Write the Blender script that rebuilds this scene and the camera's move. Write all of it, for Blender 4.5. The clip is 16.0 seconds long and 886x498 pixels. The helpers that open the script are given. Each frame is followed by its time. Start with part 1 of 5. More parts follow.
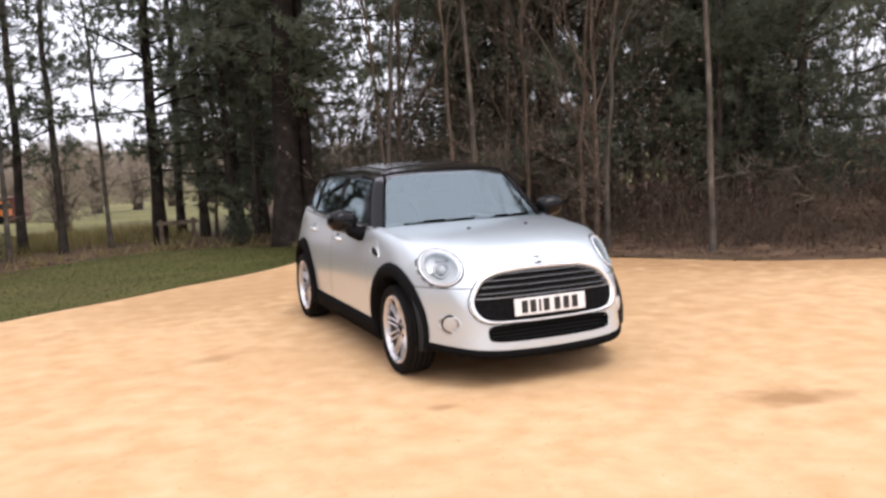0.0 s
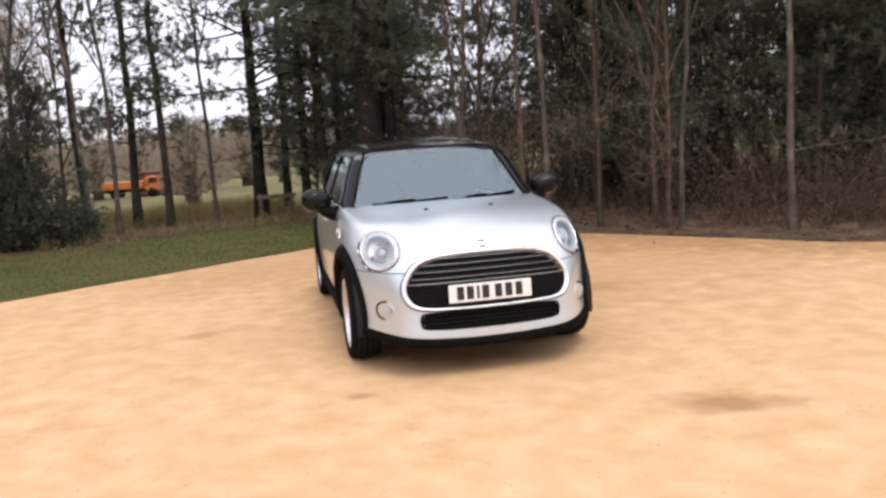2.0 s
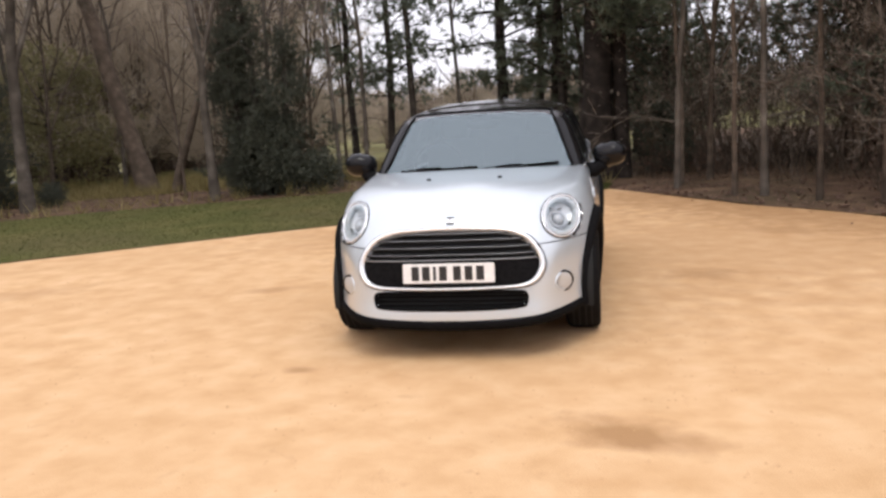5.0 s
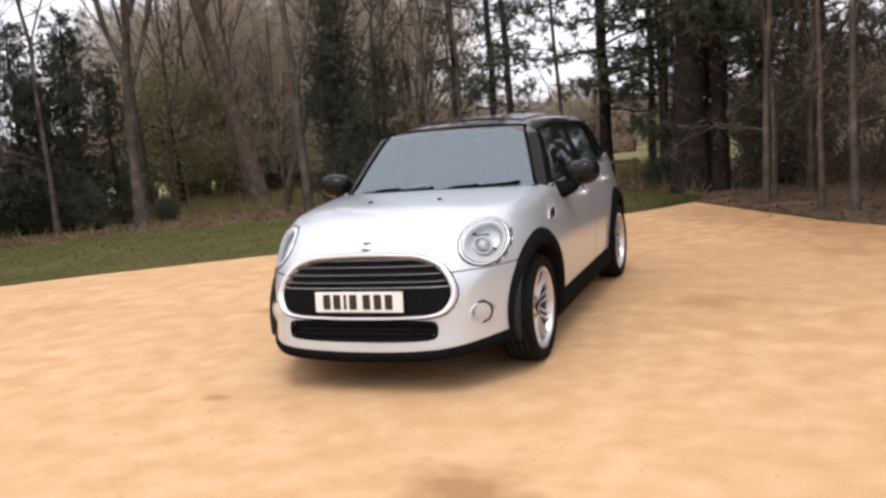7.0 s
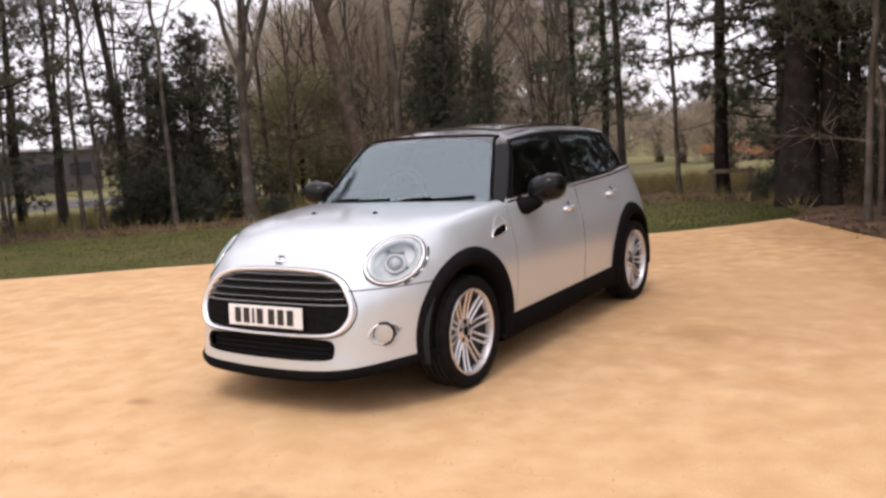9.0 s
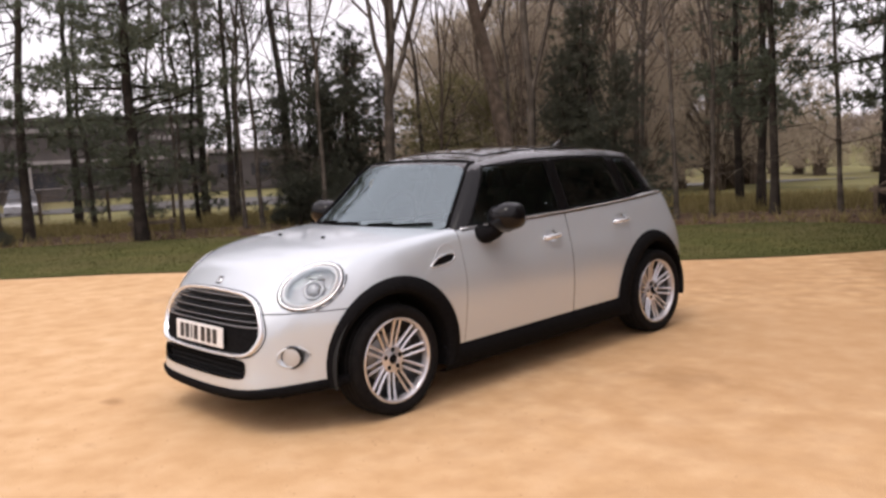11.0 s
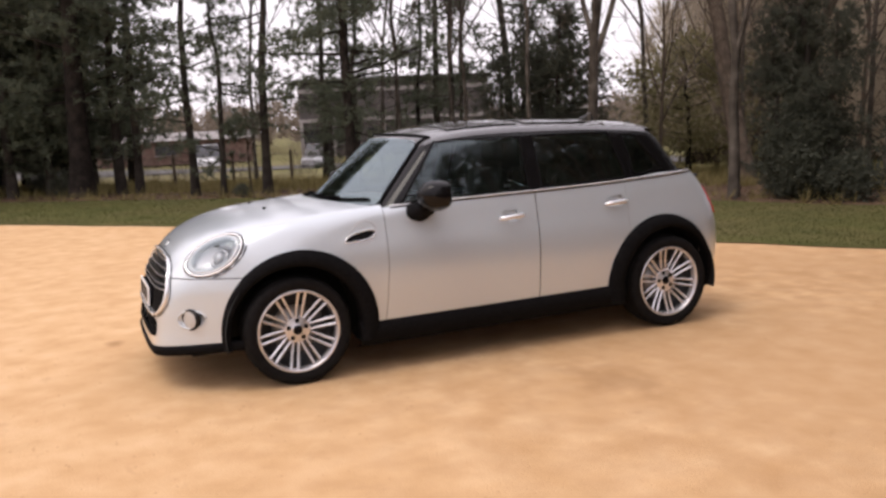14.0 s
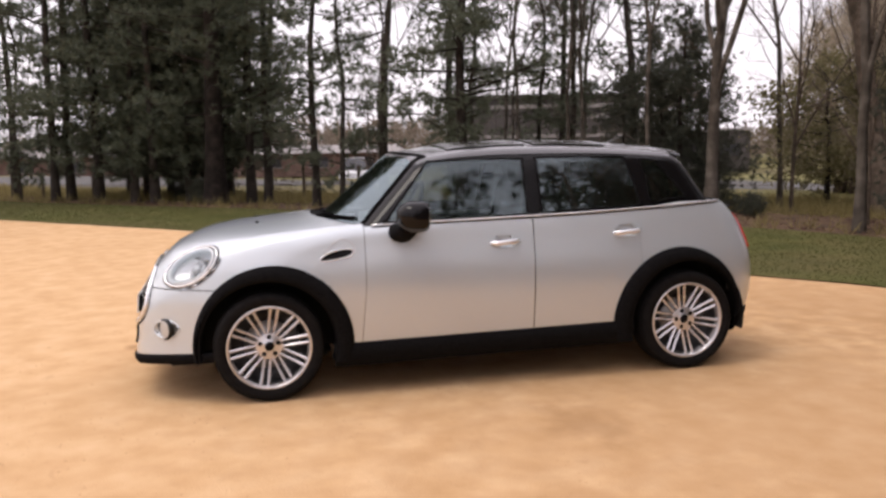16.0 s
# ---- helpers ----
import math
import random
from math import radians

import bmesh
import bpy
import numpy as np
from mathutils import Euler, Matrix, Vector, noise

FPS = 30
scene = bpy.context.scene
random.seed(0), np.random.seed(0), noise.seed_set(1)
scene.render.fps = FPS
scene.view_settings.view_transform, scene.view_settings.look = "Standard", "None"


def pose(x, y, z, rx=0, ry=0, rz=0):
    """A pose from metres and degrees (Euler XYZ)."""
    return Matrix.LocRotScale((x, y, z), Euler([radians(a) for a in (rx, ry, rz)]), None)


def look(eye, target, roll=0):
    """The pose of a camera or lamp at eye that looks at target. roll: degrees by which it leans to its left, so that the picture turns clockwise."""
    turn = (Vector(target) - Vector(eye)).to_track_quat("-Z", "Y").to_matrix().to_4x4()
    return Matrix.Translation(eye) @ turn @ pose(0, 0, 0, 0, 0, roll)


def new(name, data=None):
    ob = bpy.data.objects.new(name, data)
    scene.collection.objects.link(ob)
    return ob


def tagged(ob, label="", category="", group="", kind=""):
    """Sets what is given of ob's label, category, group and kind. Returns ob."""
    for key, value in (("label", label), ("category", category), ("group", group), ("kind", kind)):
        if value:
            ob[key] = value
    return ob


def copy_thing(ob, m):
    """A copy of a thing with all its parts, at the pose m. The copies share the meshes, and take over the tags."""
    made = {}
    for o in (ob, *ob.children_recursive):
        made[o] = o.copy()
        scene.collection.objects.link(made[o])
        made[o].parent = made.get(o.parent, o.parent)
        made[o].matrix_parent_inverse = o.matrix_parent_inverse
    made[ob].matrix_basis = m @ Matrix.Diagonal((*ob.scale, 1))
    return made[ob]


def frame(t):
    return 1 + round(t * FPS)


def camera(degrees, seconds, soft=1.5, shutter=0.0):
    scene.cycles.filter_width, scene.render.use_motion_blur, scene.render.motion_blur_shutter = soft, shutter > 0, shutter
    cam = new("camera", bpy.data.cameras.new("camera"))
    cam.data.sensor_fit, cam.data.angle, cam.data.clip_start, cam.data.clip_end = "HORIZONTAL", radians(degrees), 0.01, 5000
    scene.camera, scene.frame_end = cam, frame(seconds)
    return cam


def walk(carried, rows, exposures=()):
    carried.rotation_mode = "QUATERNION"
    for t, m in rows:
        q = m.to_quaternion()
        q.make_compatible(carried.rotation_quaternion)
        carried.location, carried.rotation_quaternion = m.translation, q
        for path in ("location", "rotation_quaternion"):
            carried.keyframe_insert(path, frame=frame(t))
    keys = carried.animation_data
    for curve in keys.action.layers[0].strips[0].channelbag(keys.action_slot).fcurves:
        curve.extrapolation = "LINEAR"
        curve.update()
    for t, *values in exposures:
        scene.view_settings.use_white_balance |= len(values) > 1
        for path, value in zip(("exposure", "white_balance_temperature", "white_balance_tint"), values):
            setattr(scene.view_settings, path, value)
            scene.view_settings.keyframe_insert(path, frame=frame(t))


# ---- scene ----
cam = camera(54.3, 16.0, soft=2.8)
PATH = [
    (0, (-2.739, -5.562, 1.499), (-1.974, -3.727, 1.28), -2.8),
    (0.5, (-2.4, -5.712, 1.502), (-1.751, -3.833, 1.289), -3.0),
    (1, (-2.081, -5.711, 1.473), (-1.492, -3.815, 1.233), -3.0),
    (1.5, (-1.729, -5.693, 1.46), (-1.212, -3.778, 1.204), -3.2),
    (2, (-1.334, -5.753, 1.473), (-0.925, -3.813, 1.207), -3.6),
    (2.5, (-0.954, -5.712, 1.477), (-0.655, -3.756, 1.186), -2.8),
    (3, (-0.575, -5.624, 1.467), (-0.366, -3.658, 1.165), -3.3),
    (3.5, (-0.18, -5.606, 1.462), (-0.168, -3.631, 1.148), -3.3),
    (4, (0.161, -5.526, 1.451), (0.058, -3.557, 1.115), -3.5),
    (4.5, (0.538, -5.46, 1.452), (0.307, -3.5, 1.125), -4.0),
    (5, (0.883, -5.394, 1.439), (0.506, -3.458, 1.108), -3.4),
    (7.5, (2.409, -4.591, 1.395), (1.594, -2.786, 1.115), -4.5),
    (8, (2.683, -4.41, 1.387), (1.779, -2.65, 1.1), -3.7),
    (8.5, (2.927, -4.164, 1.385), (1.938, -2.446, 1.117), -3.5),
    (9, (3.196, -3.96, 1.38), (2.124, -2.292, 1.12), -3.7),
    (11.5, (4.618, -2.7, 1.453), (3.101, -1.423, 1.195), -3.1),
    (12, (4.841, -2.409, 1.451), (3.259, -1.224, 1.149), -3.5),
    (12.5, (5.062, -2.094, 1.458), (3.396, -1.027, 1.166), -3.0),
    (13, (5.204, -1.764, 1.44), (3.492, -0.768, 1.165), -2.5),
    (13.5, (5.347, -1.449, 1.44), (3.582, -0.552, 1.158), -2.2),
    (14, (5.502, -1.125, 1.445), (3.685, -0.341, 1.154), -2.4),
    (14.5, (5.569, -0.818, 1.412), (3.722, -0.102, 1.135), -1.9),
    (15, (5.567, -0.539, 1.427), (3.692, 0.106, 1.167), -1.2),
    (15.5, (5.609, -0.281, 1.424), (3.696, 0.247, 1.176), -1.5),
    (16, (5.633, -0.125, 1.426), (3.7, 0.327, 1.185), -0.9),
]
walk(cam, [(t, look(eye, target, roll)) for t, eye, target, roll in PATH],
     exposures=[(0, .84, 6250, 7), (2, .715, 6300, 7), (3.5, .65, 6350, 6), (7.5, .615, 6500, 9), (9, .59, 6600, 10), (12.5, .535, 6750, 12), (16, .55, 6750, 12)])


# ---- world, sun, exposure ----
world = bpy.data.worlds.new("overcast_sky")
scene.world = world
world.use_nodes = True
wn, wl = world.node_tree.nodes, world.node_tree.links
sky = wn.new("ShaderNodeTexSky")
sky.sky_type, sky.sun_disc = "NISHITA", False
sky.sun_elevation, sky.sun_rotation = radians(42), radians(200)
sky.air_density, sky.dust_density, sky.ozone_density = 1.0, 4.0, 1.0
flat = wn.new("ShaderNodeMixRGB")
flat.inputs[0].default_value = 0.85
flat.inputs[2].default_value = (8.0, 7.55, 8.3, 1)
wl.new(sky.outputs[0], flat.inputs[1])
# an even cloud cover, brighter overhead than at the horizon
place, part_z, rise, shade = wn.new("ShaderNodeTexCoord"), wn.new("ShaderNodeSeparateXYZ"), wn.new("ShaderNodeMapRange"), wn.new("ShaderNodeMixRGB")
rise.inputs["From Min"].default_value, rise.inputs["From Max"].default_value = 0.0, 1.0
rise.inputs["To Min"].default_value, rise.inputs["To Max"].default_value = 0.95, 1.28
shade.blend_type = "MULTIPLY"
shade.inputs[0].default_value = 1.0
wl.new(place.outputs["Generated"], part_z.inputs[0])
wl.new(part_z.outputs["Z"], rise.inputs["Value"])
wl.new(flat.outputs[0], shade.inputs[1])
wl.new(rise.outputs[0], shade.inputs[2])
wl.new(shade.outputs[0], wn["Background"].inputs[0])
wn["Background"].inputs[1].default_value = 0.115
sun = new("sun", bpy.data.lights.new("sun", "SUN"))
sun.data.energy, sun.data.angle, sun.data.color = .8, radians(25), (1.0, 0.95, 0.88)
sun.matrix_world = look((3, -12, 30), (0, 0, 0))


# ---- materials ----
def material(name, base, rough=0.7, metal=0.0, coat=0.0, spec=0.5):
    m = bpy.data.materials.new(name)
    m.use_nodes = True
    b = m.node_tree.nodes["Principled BSDF"]
    b.inputs["Base Color"].default_value = (*base, 1)
    b.inputs["Roughness"].default_value, b.inputs["Metallic"].default_value = rough, metal
    b.inputs["Coat Weight"].default_value, b.inputs["Coat Roughness"].default_value = coat, 0.04
    b.inputs["Specular IOR Level"].default_value = spec
    return m


def varied(m, colours, scale, detail=6.0, bump=0.0, bump_scale=None, second=None, second_scale=1.0, second_mix=0.5, by_object=0.0):
    """Mottles a material: a ramp of colours over noise, a second tone at another scale, and a fine bump."""
    nt = m.node_tree
    n, l = nt.nodes, nt.links
    b = n["Principled BSDF"]
    where = n.new("ShaderNodeTexCoord")
    t = n.new("ShaderNodeTexNoise")
    t.inputs["Scale"].default_value, t.inputs["Detail"].default_value = scale, detail
    l.new(where.outputs["Object"], t.inputs["Vector"])
    r = n.new("ShaderNodeValToRGB")
    for i, c in enumerate(colours):
        pos = 0.3 + 0.4 * i / max(len(colours) - 1, 1)
        e = r.color_ramp.elements[i] if i < 2 else r.color_ramp.elements.new(pos)
        e.position, e.color = pos, (*c, 1)
    l.new(t.outputs["Fac"], r.inputs[0])
    out = r.outputs[0]
    if second:
        t2 = n.new("ShaderNodeTexNoise")
        t2.inputs["Scale"].default_value, t2.inputs["Detail"].default_value = second_scale, 4
        l.new(where.outputs["Object"], t2.inputs["Vector"])
        r2 = n.new("ShaderNodeValToRGB")
        r2.color_ramp.elements[0].position, r2.color_ramp.elements[1].position = 0.45, 0.65
        r2.color_ramp.elements[0].color, r2.color_ramp.elements[1].color = (0, 0, 0, 1), (second_mix,) * 3 + (1,)
        l.new(t2.outputs["Fac"], r2.inputs[0])
        mx = n.new("ShaderNodeMixRGB")
        mx.inputs[2].default_value = (*second, 1)
        l.new(r2.outputs[0], mx.inputs[0])
        l.new(out, mx.inputs[1])
        out = mx.outputs[0]
    if by_object:
        info = n.new("ShaderNodeObjectInfo")
        hsv = n.new("ShaderNodeHueSaturation")
        mr = n.new("ShaderNodeMapRange")
        mr.inputs["To Min"].default_value, mr.inputs["To Max"].default_value = 1 - by_object, 1 + by_object
        l.new(info.outputs["Random"], mr.inputs["Value"])
        l.new(mr.outputs[0], hsv.inputs["Value"])
        l.new(out, hsv.inputs["Color"])
        out = hsv.outputs[0]
    l.new(out, b.inputs["Base Color"])
    if bump:
        t3 = n.new("ShaderNodeTexNoise")
        t3.inputs["Scale"].default_value, t3.inputs["Detail"].default_value = bump_scale or scale * 4, 5
        l.new(where.outputs["Object"], t3.inputs["Vector"])
        bp = n.new("ShaderNodeBump")
        bp.inputs["Strength"].default_value, bp.inputs["Distance"].default_value = bump, 0.02
        l.new(t3.outputs["Fac"], bp.inputs["Height"])
        l.new(bp.outputs[0], b.inputs["Normal"])
    return m


def leafy(name, a, b_, c):
    """A leaf or needle material: tones vary piece by piece."""
    m = material(name, a, 0.75, spec=0.2)
    n, l = m.node_tree.nodes, m.node_tree.links
    g = n.new("ShaderNodeNewGeometry")
    r = n.new("ShaderNodeValToRGB")
    r.color_ramp.elements[0].color, r.color_ramp.elements[1].color = (*a, 1), (*c, 1)
    e = r.color_ramp.elements.new(0.55)
    e.color = (*b_, 1)
    l.new(g.outputs["Random Per Island"], r.inputs[0])
    l.new(r.outputs[0], n["Principled BSDF"].inputs["Base Color"])
    # thin blades let part of the light through
    thin, mix = n.new("ShaderNodeBsdfTranslucent"), n.new("ShaderNodeMixShader")
    mix.inputs[0].default_value = 0.42
    l.new(r.outputs[0], thin.inputs["Color"])
    l.new(n["Principled BSDF"].outputs[0], mix.inputs[1])
    l.new(thin.outputs[0], mix.inputs[2])
    l.new(mix.outputs[0], n["Material Output"].inputs["Surface"])
    return m


def glass(name, tint, through_share, index=1.6):
    """Thin glass: a clear or tinted pane with a mirror's gloss that grows towards grazing."""
    m = bpy.data.materials.new(name)
    m.use_nodes = True
    n, l = m.node_tree.nodes, m.node_tree.links
    n.remove(n["Principled BSDF"])
    clear = n.new("ShaderNodeBsdfTransparent")
    clear.inputs[0].default_value = (*[v * through_share for v in tint], 1)
    gloss = n.new("ShaderNodeBsdfGlossy")
    gloss.inputs["Roughness"].default_value = 0.02
    gloss.inputs["Color"].default_value = (.80, .94, .98, 1)
    fr = n.new("ShaderNodeFresnel")
    fr.inputs[0].default_value = index
    mix = n.new("ShaderNodeMixShader")
    l.new(fr.outputs[0], mix.inputs[0])
    l.new(clear.outputs[0], mix.inputs[1])
    l.new(gloss.outputs[0], mix.inputs[2])
    l.new(mix.outputs[0], n["Material Output"].inputs[0])
    return m


PAINT = varied(material("silver_paint", (.7, .7, .7), 0.31, 0.40, 1.0), [(.55, .60, .635), (.60, .645, .685)], 900, 2)
PAINT.node_tree.nodes["Principled BSDF"].inputs["Coat Roughness"].default_value = 0.09
GLOSS_BLACK = material("gloss_black_paint", (.006, .0055, .006), 0.12, 0, 0.1, 0.18)
SLAT = material("grille_black", (.010, .010, .011), 0.3, 0, 0.25, 0.3)
SLAT_EDGE = material("slat_edge_grey", (.30, .30, .31), 0.35, 0.6)
SATIN = varied(material("satin_black", (.01, .01, .01), 0.4, spec=0.25), [(.012, .012, .0125), (.018, .017, .017)], 40)
ROOF_BLACK = varied(material("black_roof_paint", (.02, .018, .018), 0.13, 0, 0.5, 0.8), [(.010, .008, .008), (.016, .013, .013)], 500, 2)
PLASTIC = varied(material("black_plastic", (.01, .01, .01), 0.8, spec=0.03), [(.005, .005, .0055), (.011, .0105, .011)], 60, 5, .15, 700)
DARK = material("underbody_black", (.008, .008, .008), 0.9)
CHROME = material("chrome", (.86, .87, .89), 0.18, 0.68)
ALLOY = varied(material("alloy", (.78, .78, .79), 0.26, 0.68, 0.4), [(.60, .59, .61), (.72, .71, .73)], 40, 3)
BARREL = material("shaded_alloy", (.05, .05, .052), 0.5, 0.6)
RUBBER = varied(material("tyre_rubber", (.01, .01, .01), 0.85, spec=0.06), [(.008, .0075, .008), (.014, .013, .0125)], 30, 5, .2, 300)
SCREEN = glass("windscreen_glass", (.74, .88, .90), .80, 2.65)
WINDOW = glass("side_glass", (.66, .72, .68), .80, 1.9)
PRIVACY = glass("privacy_glass", (.32, .33, .35), .45, 2.3)
LENS = glass("lamp_glass", (.96, .97, .98), .97, 1.4)
FOG_GLASS = material("fog_glass", (.46, .45, .435), 0.25, 0, 0.6)
REFLECTOR = material("lamp_reflector", (.74, .75, .77), 0.35, 0.25)
LAMP_GREY = material("lamp_grey", (.52, .53, .55), 0.3, 0.2)
LAMP_WHITE = material("lamp_white", (.70, .71, .73), 0.3)
RED_LENS = material("red_lens", (.45, .012, .012), 0.15, 0, 1.0)
PLATE_WHITE = varied(material("plate_white", (.80, .80, .79), 0.4), [(.74, .74, .74), (.82, .82, .81)], 25)
PLATE_BLACK = material("plate_black", (.015, .015, .016), 0.5)
CLOTH = varied(material("seat_cloth", (.03, .03, .032), 0.9), [(.02, .02, .021), (.045, .044, .045)], 80, 4, .3, 400)
CABIN_GREY = varied(material("cabin_plastic", (.035, .035, .036), 0.7), [(.026, .026, .027), (.045, .044, .044)], 40)
DASH = varied(material("dashboard_grey", (.12, .12, .125), 0.6), [(.10, .102, .106), (.14, .142, .146)], 60, 4, .2, 500)
DISC = material("brake_disc", (.25, .24, .23), 0.4, 0.9)

GRAVEL = varied(material("sandy_gravel", (.6, .4, .2), 0.95, spec=0.15), [(.540, .334, .168), (.603, .385, .207), (.660, .440, .252)], 4.2, 15, .3, 90, (.50, .302, .148), .6, .32)


def stained_and_shaded(m, spots, tone):
    """Stains and painted shade: each a ragged oval at (x, y, length, width, turn, strength)."""
    n, l = m.node_tree.nodes, m.node_tree.links
    b = n["Principled BSDF"]
    out = b.inputs["Base Color"].links[0].from_socket
    where = n.new("ShaderNodeTexCoord")
    rag = n.new("ShaderNodeTexNoise")
    rag.inputs["Scale"].default_value, rag.inputs["Detail"].default_value = 5.0, 6
    l.new(where.outputs["Object"], rag.inputs["Vector"])
    for x, y, long, wide, turn, power in spots:
        mp = n.new("ShaderNodeMapping")
        mp.vector_type = "TEXTURE"
        mp.inputs["Location"].default_value, mp.inputs["Rotation"].default_value, mp.inputs["Scale"].default_value = (x, y, 0), (0, 0, radians(turn)), (long, wide, 1)
        l.new(where.outputs["Object"], mp.inputs["Vector"])
        far = n.new("ShaderNodeVectorMath")
        far.operation = "LENGTH"
        l.new(mp.outputs[0], far.inputs[0])
        add = n.new("ShaderNodeMath")
        add.operation = "MULTIPLY_ADD"
        add.inputs[1].default_value = 1.6
        l.new(rag.outputs["Fac"], add.inputs[0])
        l.new(far.outputs["Value"], add.inputs[2])
        mr = n.new("ShaderNodeMapRange")
        mr.inputs["From Min"].default_value, mr.inputs["From Max"].default_value = 1.15, 2.0
        mr.inputs["To Min"].default_value, mr.inputs["To Max"].default_value = power, 0
        l.new(add.outputs[0], mr.inputs["Value"])
        mx = n.new("ShaderNodeMixRGB")
        mx.inputs[2].default_value = (*tone, 1)
        l.new(mr.outputs[0], mx.inputs[0])
        l.new(out, mx.inputs[1])
        out = mx.outputs[0]
    l.new(out, b.inputs["Base Color"])
    return m


def scuffed(m, tone, scale, low, high, mix):
    """Ragged blotches of another tone where a coarse noise runs high."""
    n, l = m.node_tree.nodes, m.node_tree.links
    b = n["Principled BSDF"]
    out = b.inputs["Base Color"].links[0].from_socket
    where, mp = n.new("ShaderNodeTexCoord"), n.new("ShaderNodeMapping")
    mp.inputs["Location"].default_value = (scale, 2 * scale, 0)
    l.new(where.outputs["Object"], mp.inputs["Vector"])
    t = n.new("ShaderNodeTexNoise")
    t.inputs["Scale"].default_value, t.inputs["Detail"].default_value, t.inputs["Roughness"].default_value, t.inputs["Distortion"].default_value = scale, 8, .62, .8
    l.new(mp.outputs[0], t.inputs["Vector"])
    mr = n.new("ShaderNodeMapRange")
    mr.inputs["From Min"].default_value, mr.inputs["From Max"].default_value = low, high
    mr.inputs["To Max"].default_value = mix
    l.new(t.outputs["Fac"], mr.inputs["Value"])
    mx = n.new("ShaderNodeMixRGB")
    mx.inputs[2].default_value = (*tone, 1)
    l.new(mr.outputs[0], mx.inputs[0])
    l.new(out, mx.inputs[1])
    l.new(mx.outputs[0], b.inputs["Base Color"])


scuffed(GRAVEL, (.44, .240, .105), 1.5, .53, .72, .25)
scuffed(GRAVEL, (.68, .48, .29), 2.2, .55, .74, .25)
scuffed(GRAVEL, (.36, .205, .098), 5.0, .62, .76, .35)
# the broad ovals put the wood's shade into the colour; small ones are stains
stained_and_shaded(GRAVEL, [(2.2, 2.9, 3.4, 2.8, 20, .38), (-.8, 4.9, 2.8, 1.5, 32, .42), (.95, -1.8, .36, .19, -25, .85), (-1.85, 1.25, .26, .12, 20, .5), (1.65, 1.55, .36, .20, 10, .55), (2.6, 3.6, .5, .25, -40, .45), (-.85, -.92, .10, .06, 0, .7), (3.4, -.6, .5, .25, 60, .3), (-4.2, 1.2, .6, .3, 30, .3), (2.75, 4.75, 2.6, 1.0, -52, .40), (5.7, 1.5, 2.6, 1.0, -38, .40), (1.0, 6.9, 1.2, .8, -60, .35), (2.0, 6.3, 2.2, .9, -55, .5), (3.6, 4.2, 2.4, .9, -53, .5), (5.6, 2.2, 2.6, .9, -35, .5)], (.33, .185, .085))
LAWN = varied(material("winter_lawn", (.1, .12, .04), 0.95, spec=0.1), [(.064, .068, .020), (.086, .086, .027), (.115, .103, .038)], 1.2, 8, .5, 60, (.11, .085, .042), .4, .5)
LITTER = varied(material("leaf_litter", (.185, .106, .060), 0.95, spec=0.1), [(.053, .034, .024), (.106, .066, .043), (.178, .116, .074)], 2.5, 9, .7, 40, (.079, .066, .037), .5, .5)
FIELD = varied(material("rough_field", (.25, .23, .08), 0.95, spec=0.1), [(.105, .098, .040), (.150, .138, .056), (.188, .168, .076)], .35, 8, .4, 20, (.12, .095, .055), .08, .6)
# darker twin of the grey pine bark, with the wood's shade in its colour
SHADED_PINE_BARK = varied(material("pine_bark", (.06, .045, .035), 0.95, spec=0.1), [(.014, .011, .010), (.026, .021, .018), (.046, .037, .031)], 5, 8, .8, 22, by_object=.25)
GREY_BARK = varied(material("grey_pine_bark", (.06, .05, .04), 0.95, spec=0.1), [(.026, .022, .019), (.044, .037, .031), (.070, .058, .048)], 5, 8, .8, 22, by_object=.3)
PALE_BARK = varied(material("pale_bark", (.28, .24, .19), 0.9, spec=0.1), [(.060, .050, .041), (.110, .092, .076), (.19, .165, .138)], 4, 8, .6, 25, (.045, .038, .03), 1.5, .7, by_object=.25)
BROWN_BARK = varied(material("brown_bark", (.180, .128, .090), 0.95, spec=0.1), [(.054, .043, .031), (.092, .070, .054), (.143, .110, .083)], 5, 8, .7, 25, by_object=.25)
NEEDLES = leafy("pine_needles", (.094, .108, .078), (.117, .131, .091), (.147, .158, .107))
DARK_LEAF = leafy("dark_evergreen_leaves", (.064, .070, .053), (.084, .089, .066), (.113, .113, .082))
DRY_LEAF = leafy("dry_leaves", (0.12, 0.075, 0.057), (0.153, 0.098, 0.072), (0.195, 0.13, 0.098))
TWIG_LEAF = leafy("dull_twigs", (.183, .149, .119), (.226, .184, .146), (.278, .229, .181))
HAZE_TWIG = leafy("pale_winter_twigs", (.34, .28, .205), (.385, .32, .24), (.43, .365, .28))
OLIVE_LEAF = leafy("olive_leaves", (.162, .149, .074), (.203, .181, .092), (.243, .211, .111))
GRASS = leafy("grass_blades", (.070, .080, .024), (.078, .086, .027), (.088, .090, .031))
TIMBER = varied(material("weathered_timber", (.13, .10, .07), 0.9, spec=0.1), [(.07, .052, .038), (.13, .10, .072), (.19, .15, .11)], 6, 6, .5, 40)
STONE = varied(material("pebble", (.5, .36, .2), 0.9, spec=0.1), [(.40, .245, .12), (.50, .31, .16), (.57, .37, .205)], 3, 4, by_object=.1)
CLADDING = varied(material("dark_cladding", (.072, .060, .056), 0.8), [(.052, .044, .042), (.076, .064, .059)], .8, 6, .2, 10)
PALE_BAND = varied(material("pale_fascia", (.42, .38, .36), 0.7), [(.22, .20, .19), (.30, .27, .26)], .7)
